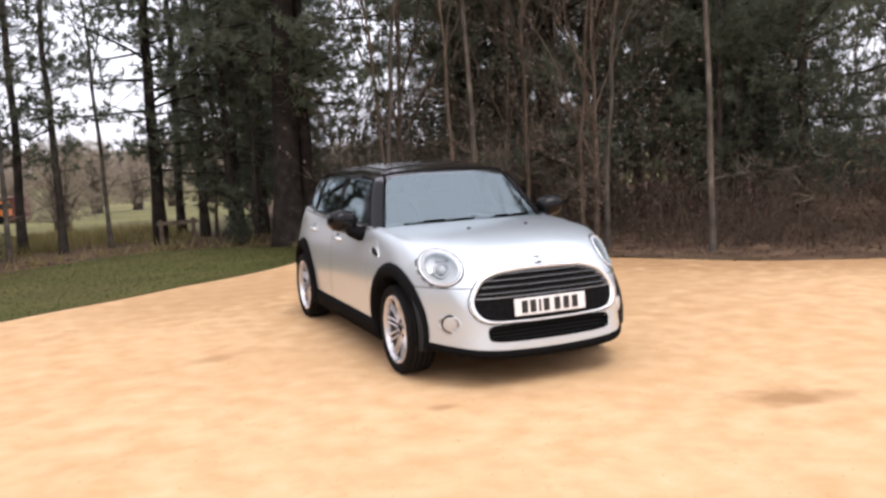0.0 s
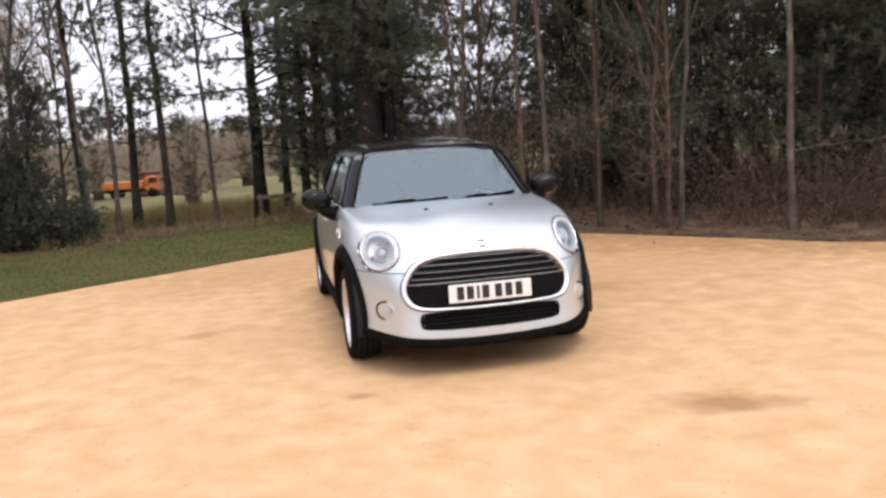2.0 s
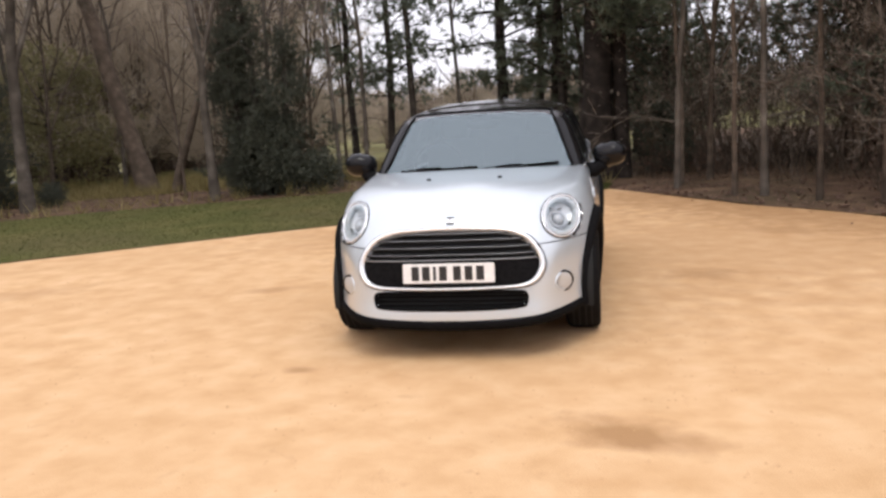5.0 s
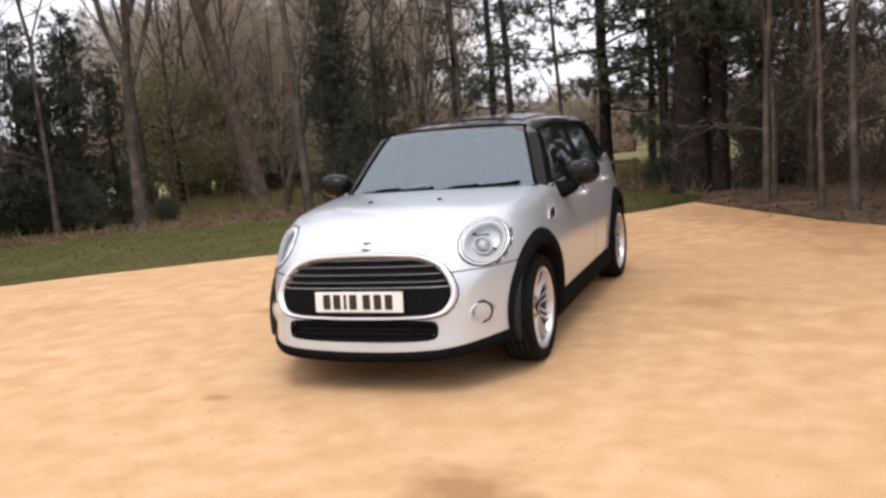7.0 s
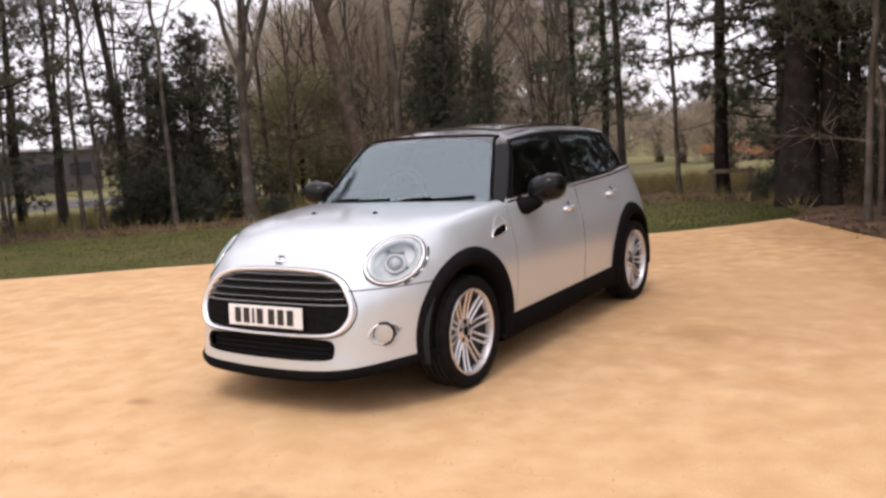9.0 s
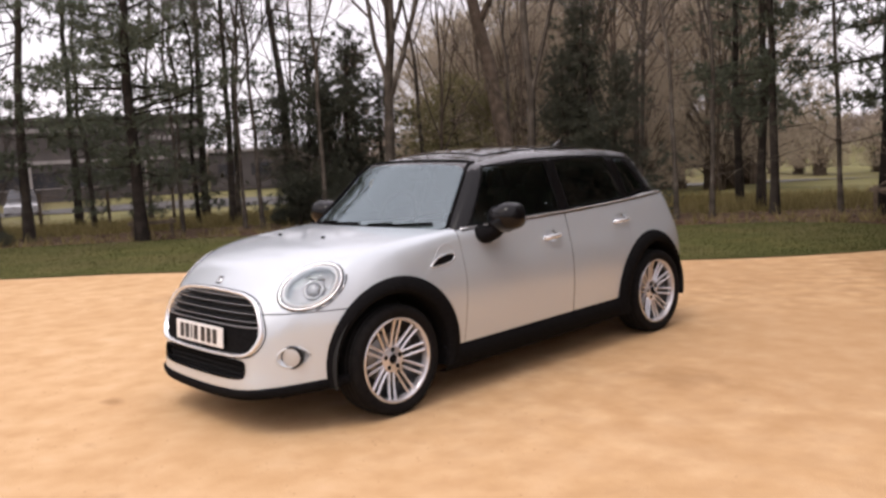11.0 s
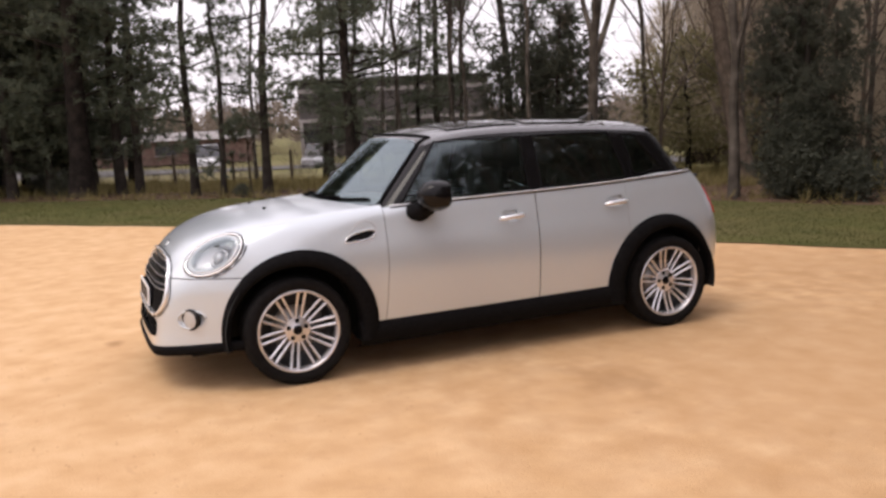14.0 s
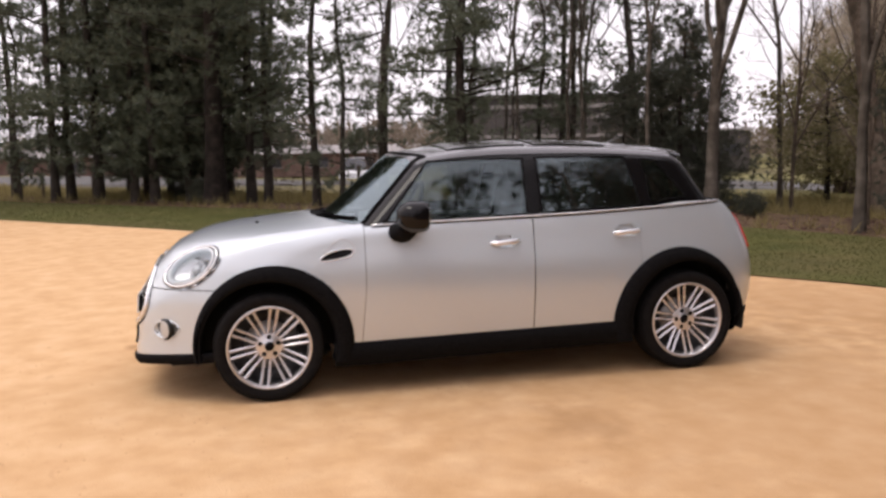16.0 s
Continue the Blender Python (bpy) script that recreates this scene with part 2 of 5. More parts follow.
DARK_GLAZING = material("dark_glazing", (.03, .03, .035), 0.15, 0, 0.5)
BRICK = varied(material("red_brick", (.30, .13, .09), 0.9, spec=0.1), [(.125, .078, .066), (.165, .105, .088), (.21, .145, .12)], 1.5, 8, .3, 14)
ROOF_PALE = varied(material("pale_roof", (.52, .46, .44), 0.8), [(.22, .20, .195), (.28, .255, .25)], .5)
ASPHALT = varied(material("asphalt", (.06, .06, .06), 0.9), [(.050, .046, .043), (.080, .073, .068)], 2, 8, .3, 60)
ORANGE = varied(material("orange_paint", (.62, .20, .04), 0.5, 0, .2), [(.50, .14, .03), (.64, .22, .05)], 2)
CAR_WHITE = material("white_car_paint", (.72, .72, .73), 0.3, 0, 1.0)
SILVER_CAR = material("silver_car_paint", (.45, .45, .46), 0.35, 0.4, 1.0)
CAR_RED = varied(material("rusty_red_paint", (.13, .045, .03), 0.6), [(.10, .04, .028), (.15, .05, .034)], 3)


# ---- building helpers ----
def part(name, verts, faces, mat, parent=None, label="", smooth=True, at=None, rim=0):
    """One mesh object out of points and faces, under a thing or a part."""
    me = bpy.data.meshes.new(name)
    me.from_pydata([tuple(map(float, v)) for v in verts], [], [tuple(map(int, f)) for f in faces])
    me.materials.append(mat)
    if rim:
        me.materials.append(DARK)
        for p in me.polygons[len(faces) - rim:]:
            p.material_index = 1
    if smooth:
        me.polygons.foreach_set("use_smooth", [True] * len(me.polygons))
    me.update()
    ob = new(name, me)
    if parent:
        ob.parent = parent
    if at is not None:
        ob.matrix_basis = at
    if label:
        ob["label"] = label
    return ob


def share(ob, parent, m):
    """Another object on the same mesh."""
    o = new(ob.name.split(".")[0], ob.data)
    o.parent, o.matrix_basis = parent, m
    return o


def thing(name, label, category, m=None, group="", kind=""):
    e = new(name)
    e.empty_display_size = 0.2
    if m is not None:
        e.matrix_basis = m
    return tagged(e, label, category, group, kind)


def grid_faces(nu, nv, wrap=False, flip=False):
    """Quads over nu x nv points kept row by row (nv a row)."""
    out = []
    for i in range(nu - 1 + wrap):
        for j in range(nv - 1):
            q = (i * nv + j, (i + 1) % nu * nv + j, (i + 1) % nu * nv + j + 1, i * nv + j + 1)
            out.append(q[::-1] if flip else q)
    return out


def thick(verts, faces, f, depth):
    """Gives an open skin a turned-in rim along its edges, depth metres deep."""
    verts = [tuple(v) for v in verts]
    n = outward(f, np.array(verts)) if f else None
    count = {}
    for q in faces:
        for a, b in zip(q, q[1:] + q[:1]):
            count[(a, b)] = count.get((a, b), 0) + 1
    edge = [e for e in count if (e[1], e[0]) not in count]
    twin = {}
    for a, b in edge:
        for v in (a, b):
            if v not in twin:
                twin[v] = len(verts)
                verts += [verts[v], tuple(np.array(verts[v]) - depth * n[v])]
    return verts, list(faces) + [(twin[b], twin[a], twin[a] + 1, twin[b] + 1) for a, b in edge], len(edge)


def panel(name, verts, faces, mat, parent, label="", f=None, depth=.012):
    """A skin with a dark turned-in rim."""
    v, q, n = thick(verts, faces, f or body, depth)
    return part(name, v, q, mat, parent, label, rim=n)


def facing(verts, faces, f):
    """Turns the faces so that they look out of f."""
    v = np.asarray(verts, float)
    q = faces[len(faces) // 2]
    n = np.cross(v[q[1]] - v[q[0]], v[q[2]] - v[q[0]])
    return [k[::-1] for k in faces] if n @ outward(f, v[q[0]][None])[0] < 0 else faces


def tidy(verts, faces):
    """Drops points that no face uses."""
    used = sorted({v for q in faces for v in q})
    now = {v: i for i, v in enumerate(used)}
    return [verts[v] for v in used], [tuple(now[v] for v in q) for q in faces]


def tube(path, radius, sides=8, closed=False, flat=1.0, caps=True):
    """A pipe along a path; radius may vary point by point; flat squeezes it across its second axis."""
    p = np.asarray(path, float)
    n = len(p)
    r = np.broadcast_to(np.asarray(radius, float), (n,))
    t = np.roll(p, -1, 0) - np.roll(p, 1, 0) if closed else np.gradient(p, axis=0)
    t /= np.linalg.norm(t, axis=1, keepdims=True) + 1e-12
    up = np.array([0, 0, 1.0]) if abs(t[0][2]) < .9 else np.array([1.0, 0, 0])
    verts = []
    for k in range(n):
        a = np.cross(t[k], up)
        a /= np.linalg.norm(a) + 1e-12
        b = np.cross(a, t[k])
        up = b
        for s in range(sides):
            w = 2 * math.pi * s / sides
            verts.append(p[k] + r[k] * (math.cos(w) * a + flat * math.sin(w) * b))
    faces = []
    for k in range(n - 1 + closed):
        for s in range(sides):
            k2, s2 = (k + 1) % n, (s + 1) % sides
            faces.append((k * sides + s, k * sides + s2, k2 * sides + s2, k2 * sides + s))
    if caps and not closed:
        faces += [tuple(range(sides))[::-1], tuple(range((n - 1) * sides, n * sides))]
    return verts, faces


def merge(*pieces):
    verts, faces = [], []
    for v, f in pieces:
        k = len(verts)
        verts += [tuple(p) for p in v]
        faces += [tuple(i + k for i in q) for q in f]
    return verts, faces


def lathe(profile, sides=48, axis="x"):
    """Turns a profile of (radius, along) round an axis."""
    verts = []
    for s in range(sides):
        w = 2 * math.pi * s / sides
        for r, h in profile:
            c, d = r * math.cos(w), r * math.sin(w)
            verts.append({"x": (h, c, d), "y": (c, h, d), "z": (c, d, h)}[axis])
    return verts, grid_faces(sides, len(profile), wrap=True)


def blob(size, power=2.6, nu=20, nv=14):
    """A rounded box (superellipsoid) of full size."""
    e = 2 / power
    g = lambda v: math.copysign(abs(v) ** e, v)  # noqa: E731
    verts = []
    for i in range(nu):
        a = 2 * math.pi * i / nu
        for j in range(nv):
            b = math.pi * (j / (nv - 1) - .5)
            verts.append((size[0] / 2 * g(math.cos(b)) * g(math.cos(a)), size[1] / 2 * g(math.cos(b)) * g(math.sin(a)), size[2] / 2 * g(math.sin(b))))
    return verts, grid_faces(nu, nv, wrap=True)


def moved(piece, m):
    return [tuple(m @ Vector(v)) for v in piece[0]], piece[1]


def box(sx, sy, sz, x=0, y=0, z=0, bevel=0.0):
    """A block with its centre at x, y, z and chamfered edges."""
    bm = bmesh.new()
    bmesh.ops.create_cube(bm, size=1.0, matrix=Matrix.Translation((x, y, z)) @ Matrix.Diagonal((sx, sy, sz, 1)))
    if bevel:
        bmesh.ops.bevel(bm, geom=bm.edges[:], offset=bevel, segments=2, affect="EDGES")
    bm.verts.index_update()
    out = [tuple(v.co) for v in bm.verts], [tuple(v.index for v in f.verts) for f in bm.faces]
    bm.free()
    return out


def ring_curve(points, n=96):
    """A smooth closed curve through points, in two dimensions."""
    p = np.array(points, float)
    m = len(p)
    out = []
    for k in range(n):
        u = k / n * m
        i, t = int(u), u - int(u)
        a, b, c, d = (p[(i + o) % m] for o in (-1, 0, 1, 2))
        out.append(.5 * (2 * b + (c - a) * t + (2 * a - 5 * b + 4 * c - d) * t ** 2 + (3 * b - a - 3 * c + d) * t ** 3))
    return np.array(out)


def inside_ring(curve, x, y):
    """Whether points lie within a closed curve."""
    x, y = np.asarray(x), np.asarray(y)
    hit = np.zeros(x.shape, bool)
    for (x0, y0), (x1, y1) in zip(curve, np.roll(curve, -1, 0)):
        c = (y0 > y) != (y1 > y)
        hit ^= c & (x < (x1 - x0) * (y - y0) / (y1 - y0 + 1e-12) + x0)
    return hit



# ---- the shape of the car's skin ----
def spline(xs, ys):
    """A natural cubic through the points, straight beyond the ends."""
    xs, ys = np.array(xs, float), np.array(ys, float)
    n, h = len(xs), np.diff(xs)
    a, r = np.eye(n), np.zeros(n)
    for i in range(1, n - 1):
        a[i, i - 1:i + 2] = h[i - 1], 2 * (h[i - 1] + h[i]), h[i]
        r[i] = 3 * ((ys[i + 1] - ys[i]) / h[i] - (ys[i] - ys[i - 1]) / h[i - 1])
    c = np.linalg.solve(a, r)
    b = np.diff(ys) / h - h * (2 * c[:-1] + c[1:]) / 3
    d = np.diff(c) / (3 * h)
    end = b[-1] + 2 * c[-2] * h[-1] + 3 * d[-1] * h[-1] ** 2

    def exact(x):
        x = np.asarray(x, float)
        i = np.clip(np.searchsorted(xs, x) - 1, 0, n - 2)
        t = np.clip(x, xs[0], xs[-1]) - xs[i]
        return ys[i] + b[i] * t + c[i] * t ** 2 + d[i] * t ** 3 + b[0] * np.minimum(x - xs[0], 0) + end * np.maximum(x - xs[-1], 0)
    table = np.linspace(xs[0] - 1.5, xs[-1] + 1.5, 6001)
    kept = exact(table)
    return lambda x: np.interp(x, table, kept)


def smax(a, b, k):
    h = np.maximum(k - np.abs(a - b), 0) / k
    return np.maximum(a, b) + h * h * k / 4


NOSE = spline([.15, .2, .26, .33, .42, .5, .6, .7], [-.73, -.755, -.76, -.75, -.74, -.73, -.712, -.667])
BONNET = spline([-.78, -.72, -.64, -.545, -.43, -.25, -.04, .2, .5, 1.0, 1.57, 2.14, 2.7, 2.95, 3.2],
                [.57, .67, .757, .828, .888, .94, .968, .99, 1.01, 1.06, 1.08, 1.10, 1.105, 1.055, .88])
FLANK = spline([.15, .31, .5, .65, .75, .81, .86, .96, 1.06], [.785, .803, .818, .818, .806, .792, .780, .757, .725])
TAIL = spline([.15, .26, .5, .75, .97, 1.1], [3.06, 3.13, 3.20, 3.17, 3.06, 2.98])


def body(x, y, z):
    """Below nought inside the lower body: nose, bonnet, flanks and tail."""
    a = np.abs(x)
    s = .22 * a ** 2 + .55 * a ** 4
    sweep = 2.0 * .06 * np.logaddexp(0, (a - .56) / .06)
    front = (NOSE(z) + sweep - y) / np.sqrt(1 + 1.9 * (1 + np.tanh((a - .56) / .08)))
    top = (z - BONNET(y - .75 * s) + .05 * a ** 2) * .8
    side = a - FLANK(z) + .04 * np.maximum(-y - .1, 0) ** 2 + .10 * np.maximum(y - 2.2, 0) ** 2
    rear = y - TAIL(z) + .12 * a ** 2 + .2 * a ** 4
    f = smax(smax(front, top, .10), side, .05 + .05 / (1 + np.exp(9 * (y - .25))))
    return smax(smax(f, rear, .17), .185 - z, .03)


ROOF = spline([.85, 1.07, 1.27, 1.66, 2.07, 2.49, 2.83, 3.1], [1.372, 1.408, 1.428, 1.438, 1.43, 1.405, 1.37, 1.335])


def cabin(x, y, z):
    """Below nought inside the greenhouse: screen, roof, side glass and hatch."""
    a = np.abs(x)
    screen = (.36 + (z - .955) * 1.15 + .42 * a ** 2 - y) * .62
    roof = z - ROOF(y) + .10 * a ** 2 + .28 * a ** 4
    side = (a - .746 + .385 * (z - .96) + .25 * np.maximum(z - 1.2, 0) ** 2 + .05 * np.maximum(y - 2.0, 0) ** 2 + .10 * np.maximum(.9 - y, 0) ** 2) * .93
    rear = (y - 2.69 - (1.36 - z) * .70 + .30 * a ** 2) * .82
    f = smax(smax(screen, roof, .03), side, .05)
    return smax(smax(f, rear, .08), .90 - z, .02)


def cast(f, origin, way, reach=3.0, steps=110):
    """The points at which rays from inside, walked from their far ends inward, first meet f = 0."""
    o, d = np.broadcast_arrays(np.asarray(origin, float), np.asarray(way, float))
    o, d = o.reshape(-1, 3), d.reshape(-1, 3)
    hi = np.full(len(o), reach)
    lo = np.zeros(len(o))
    done = np.zeros(len(o), bool)
    for k in range(1, steps + 1):
        t = reach * (1 - k / steps)
        p = o + d * t
        inside = (f(p[:, 0], p[:, 1], p[:, 2]) < 0) & ~done
        lo[inside], hi[inside] = t, t + reach / steps
        done |= inside
    for _ in range(18):
        mid = (lo + hi) / 2
        p = o + d * mid[:, None]
        inside = f(p[:, 0], p[:, 1], p[:, 2]) < 0
        lo, hi = np.where(inside, mid, lo), np.where(inside, hi, mid)
    return o + d * ((lo + hi) / 2)[:, None]


def on_nose(x, z, f=body):
    x, z = np.broadcast_arrays(np.asarray(x, float), np.asarray(z, float))
    return cast(f, np.stack([x, 0 * x + 1.0, z], -1).reshape(-1, 3), (0, -1, 0))


def on_flank(y, z, sign=1, f=body):
    y, z = np.broadcast_arrays(np.asarray(y, float), np.asarray(z, float))
    return cast(f, np.stack([0 * y, y, z], -1).reshape(-1, 3), (sign, 0, 0), 1.5)


def on_top(x, y, f=body):
    x, y = np.broadcast_arrays(np.asarray(x, float), np.asarray(y, float))
    return cast(f, np.stack([x, y, 0 * x + .4], -1).reshape(-1, 3), (0, 0, 1), 1.5)


def outward(f, p, e=2e-3):
    """Unit normals of f at the points p."""
    p = np.asarray(p, float)
    n = np.stack([f(*(p + e * v).T) - f(*(p - e * v).T) for v in np.eye(3)], -1)
    return n / np.linalg.norm(n, axis=1, keepdims=True)

# ---- the car: front axle at y = 0, nose towards -y ----
HUB, AXLE = 0.31, 2.567
car = thing("car", "silver five-door hatchback with black roof, parked on sandy gravel", "car")

GRILLE_OUT = ring_curve([(0, .742), (.18, .738), (.34, .724), (.457, .675), (.528, .565), (.512, .475), (.43, .424), (.2, .410), (0, .408),
                         (-.2, .410), (-.43, .424), (-.512, .475), (-.528, .565), (-.457, .675), (-.34, .724), (-.18, .738)], 128)
GRILLE = GRILLE_OUT * (.952, .915) + (0, .575 * .085)
INTAKE = ring_curve([(0, .395), (.25, .396), (.40, .395), (.432, .375), (.43, .335), (.405, .312), (.25, .300), (0, .296),
                     (-.25, .300), (-.405, .312), (-.43, .335), (-.432, .375), (-.40, .395), (-.25, .396)], 112)
TURN_ROUND = np.linspace(0, 2 * math.pi, 56, endpoint=False)


LAMP_C, LAMP_U, LAMP_V = np.array([.631, -.43, .785]), np.array([.117, .073, -.004]), np.array([.010, .108, .116])
LAMP_N = np.cross(LAMP_V, LAMP_U)
LAMP_N /= np.linalg.norm(LAMP_N)
if LAMP_N[1] > 0:
    LAMP_N = -LAMP_N


def lamp_ring(sign, grow=1.0, proud=0.0, first=0, last=360, n=56):
    """The headlamp's oval on the skin, seen along the lamp's own axis."""
    w = np.radians(np.linspace(first, last, n, endpoint=last - first < 360))
    p = LAMP_C + grow * (np.outer(np.cos(w), LAMP_U) + np.outer(np.sin(w), LAMP_V))
    p = cast(body, p - .3 * LAMP_N, LAMP_N, .7)
    p = p + proud * outward(body, p)
    return p * (sign, 1, 1)


def in_lamp(p, grow):
    """Whether points lie within the oval of either headlamp."""
    q = p * np.where(p[:, :1] < 0, (-1, 1, 1), (1, 1, 1)) - LAMP_C
    m = np.linalg.inv(np.stack([LAMP_U, LAMP_V, LAMP_N], 1))
    u, v, w = (q @ m.T).T
    return (u * u + v * v < grow * grow) & (np.abs(w) < .2)


def fog_ring(sign, grow=1.0):
    return np.stack([sign * (.632 + .046 * grow * np.cos(TURN_ROUND)), .416 + .050 * grow * np.sin(TURN_ROUND)], -1)


def arch_out(c, cosine):
    """The arch cladding's outer radius; it widens towards the cabin."""
    return .462 + (-.048 if c else .030) * cosine - (.012 if c else .012) * cosine ** 2


def openings(p):
    """True where the front skin is cut: grille, intake, lamps and wheel arches."""
    x, y, z = p.T
    nose = y < .05
    cut = nose & (y < -.5) & (inside_ring(GRILLE_OUT * (.985, .985) + (0, .0086), x, z) | inside_ring(INTAKE, x, z))
    for s in (1, -1):
        cut |= nose & (y < -.4) & inside_ring(fog_ring(s, .96), x, z)
    cut |= nose & in_lamp(p, .97)
    for c in (0, AXLE):
        r = np.hypot(y - c, z - HUB)
        cut |= (np.abs(x) > .5) & (r < arch_out(c, (y - c) / (r + 1e-9)) - .018)
    return cut


def door_edge(z):
    return np.minimum(.525 + .09 * (z - .31), .555)


def shell(f, az, rows, middle):
    """A skin round the upright axis at middle(z): level rows up to the seam, then rising to the top."""
    o, d = [], []
    for a in np.radians(az):
        for kind, v in rows:
            e = 0 if kind == "z" else math.radians(v)
            z = v if kind == "z" else .643
            o.append((0, middle(z if kind == "z" else 1), z))
            d.append((math.sin(a) * math.cos(e), -math.cos(a) * math.cos(e), math.sin(e)))
    return cast(f, o, d)


AZ = np.concatenate([np.linspace(-90, -62, 36), np.linspace(-61, 61, 118), np.linspace(62, 90, 36)])
front_low = shell(body, AZ, [("z", v) for v in np.linspace(.235, .6375, 40)], lambda z: door_edge(z) - .003)
front_low.reshape(len(AZ), 40, 3)[np.abs(AZ) > 76, -1, 2] = .6429
front_up = shell(body, AZ, [("e", v) for v in np.concatenate([np.linspace(0, 34, 60), np.linspace(34.8, 80, 40)])], lambda z: .552)


def skin(name, pts, faces, mat, keep, label="", f=body):
    mid = np.array([np.mean([pts[i] for i in q], 0) for q in faces])
    good = keep(mid)
    v, q = tidy([tuple(p) for p in pts], [q for q, g in zip(faces, good) if g])
    return panel(name, v, q, mat, car, label, f)


q = grid_faces(len(AZ), 40)
skin("front_bumper", front_low, q, PAINT, lambda m: ~openings(m) & (m[:, 1] < .05))
for s, n in ((1, "front_wing"), (-1, "front_wing")):
    skin(n, front_low, q, PAINT, lambda m: ~openings(m) & (m[:, 1] >= .05) & (s * m[:, 0] > 0))
q = grid_faces(len(AZ), 100)
skin("bonnet", front_up, q, PAINT, lambda m: ~openings(m) & ~((m[:, 1] > .31 + .40 * m[:, 0] ** 2) & (np.abs(m[:, 0]) < .69)), "silver clamshell bonnet with headlamp cut-outs")

def cupped(p, y, z):
    """True where a door skin is cut for the cup behind its handle."""
    return ((p[:, 1] - y) / .062) ** 2 + ((p[:, 2] - z - .006) / .036) ** 2 < 1


# doors and rear quarters
for s in (1, -1):
    def flank(y0, y1, z0, z1, ny, nz):
        zz = np.linspace(0, 1, nz)
        yy = np.linspace(0, 1, ny)
        pts = []
        for u in yy:
            for v in zz:
                yb = y0(z0(1.0)) + u * (y1(z0(1.0)) - y0(z0(1.0)))
                z = z0(yb) + v * (z1(yb) - z0(yb))
                pts.append((y0(z) + u * (y1(z) - y0(z)), z))
        pts = np.array(pts)
        return on_flank(pts[:, 0], pts[:, 1], s), grid_faces(ny, nz, flip=s < 0)
    belt = spline([.5, 1.0, 1.57, 2.14, 2.7], [.962, .978, .990, 1.008, 1.035])
    sill = spline([.5, 1.57, 2.2], [.305, .325, .335])
    pts, q = flank(lambda z: door_edge(z), lambda z: 1.553 + .02 * (z - .31), sill, belt, 44, 40)
    mid = np.array([pts[list(k)].mean(0) for k in q])
    v, q = tidy([tuple(p) for p in pts], [k for k, c in zip(q, cupped(mid, 1.384, .848)) if not c])
    door = panel("front_door", v, q, PAINT, car, "closed silver front door")
    pts, q = flank(lambda z: 1.559 + .02 * (z - .31), lambda z: 2.2495 + 0 * z, sill, belt, 32, 40)
    mid = np.array([pts[list(k)].mean(0) for k in q])
    v, q = tidy([tuple(p) for p in pts], [k for k, c in zip(q, openings(mid) | cupped(mid, 2.165, .880)) if not c])
    rear_door = panel("rear_door", v, q, PAINT, car, "closed silver rear door")
    # rear quarter, round to the tail
    az = np.concatenate([np.linspace(90, 130, 40), np.linspace(131, 180, 46)]) * s
    o, d = [], []
    for a in np.radians(az):
        top = belt(2.25) + .034 * min((math.degrees(abs(a)) - 90) / 22, 1)
        for v in np.linspace(.30, top, 64):
            o.append((0, 2.250, v))
            d.append((math.sin(a), -math.cos(a), 0))
    pts = cast(body, o, d)
    skin("rear_quarter", pts, grid_faces(len(az), 64, flip=s < 0), PAINT, lambda m: ~openings(m))
    # handle in a shallow cup
    for y, z, d in ((1.384, .848, door), (2.165, .880, rear_door)):
        t = np.linspace(-1, 1, 13)
        c = on_flank(y + .088 * t, z + .006 * t, s) + np.stack([s * (.030 - .026 * np.abs(t) ** 4), 0 * t, 0 * t], -1)
        part("door_handle", *tube(c, .0125 * (1 - .35 * np.abs(t) ** 6), 10, flat=1.15), CHROME, d, "chrome bar handle")
        w = np.linspace(0, 2 * math.pi, 28, endpoint=False)
        cup = []
        for g, sink in ((1.12, -.0015), (1.0, .004), (.85, .018), (.55, .026), (.05, .028)):
            p = on_flank(y + .068 * g * np.cos(w), z + .006 + .042 * g * np.sin(w), s)
            p[:, 0] -= s * sink
            cup += list(p)
        part("handle_cup", cup, [(k * 28 + i, k * 28 + (i + 1) % 28, (k + 1) * 28 + (i + 1) % 28, (k + 1) * 28 + i)[::s] for k in range(4) for i in range(28)], PAINT, d)
    # chrome strip along the belt line
    yy = np.linspace(.60, 2.86, 60)
    c = on_flank(yy, belt(yy) + .004, s)
    c[:, 0] += s * .003
    part("belt_strip", *tube(c, .0055, 8), CHROME, car, "chrome strip below the side windows")
    # black line added where a dark gap runs below the strip
    c = on_flank(yy, belt(yy) - .006, s)
    c[:, 0] += s * .001
    part("belt_seal", *tube(c, .0045, 6), PLASTIC, car)
    # sill cladding
    yy, zz = np.linspace(.36, 2.20, 40), np.array([.190, .200, .25, .300, .312])
    off = np.array([-.06, .012, .022, .014, -.01])
    pts = []
    for y in yy:
        rise = .028 * (y - .36) / 1.84
        p = on_flank(np.full(5, y), zz + rise, s)
        p[:, 0] += s * off
        p[:2, 2] -= (.035, .030)
        pts += list(p)
    part("sill_cladding", pts, grid_faces(40, 5, flip=s < 0), PLASTIC, car, "matt black sill cladding")
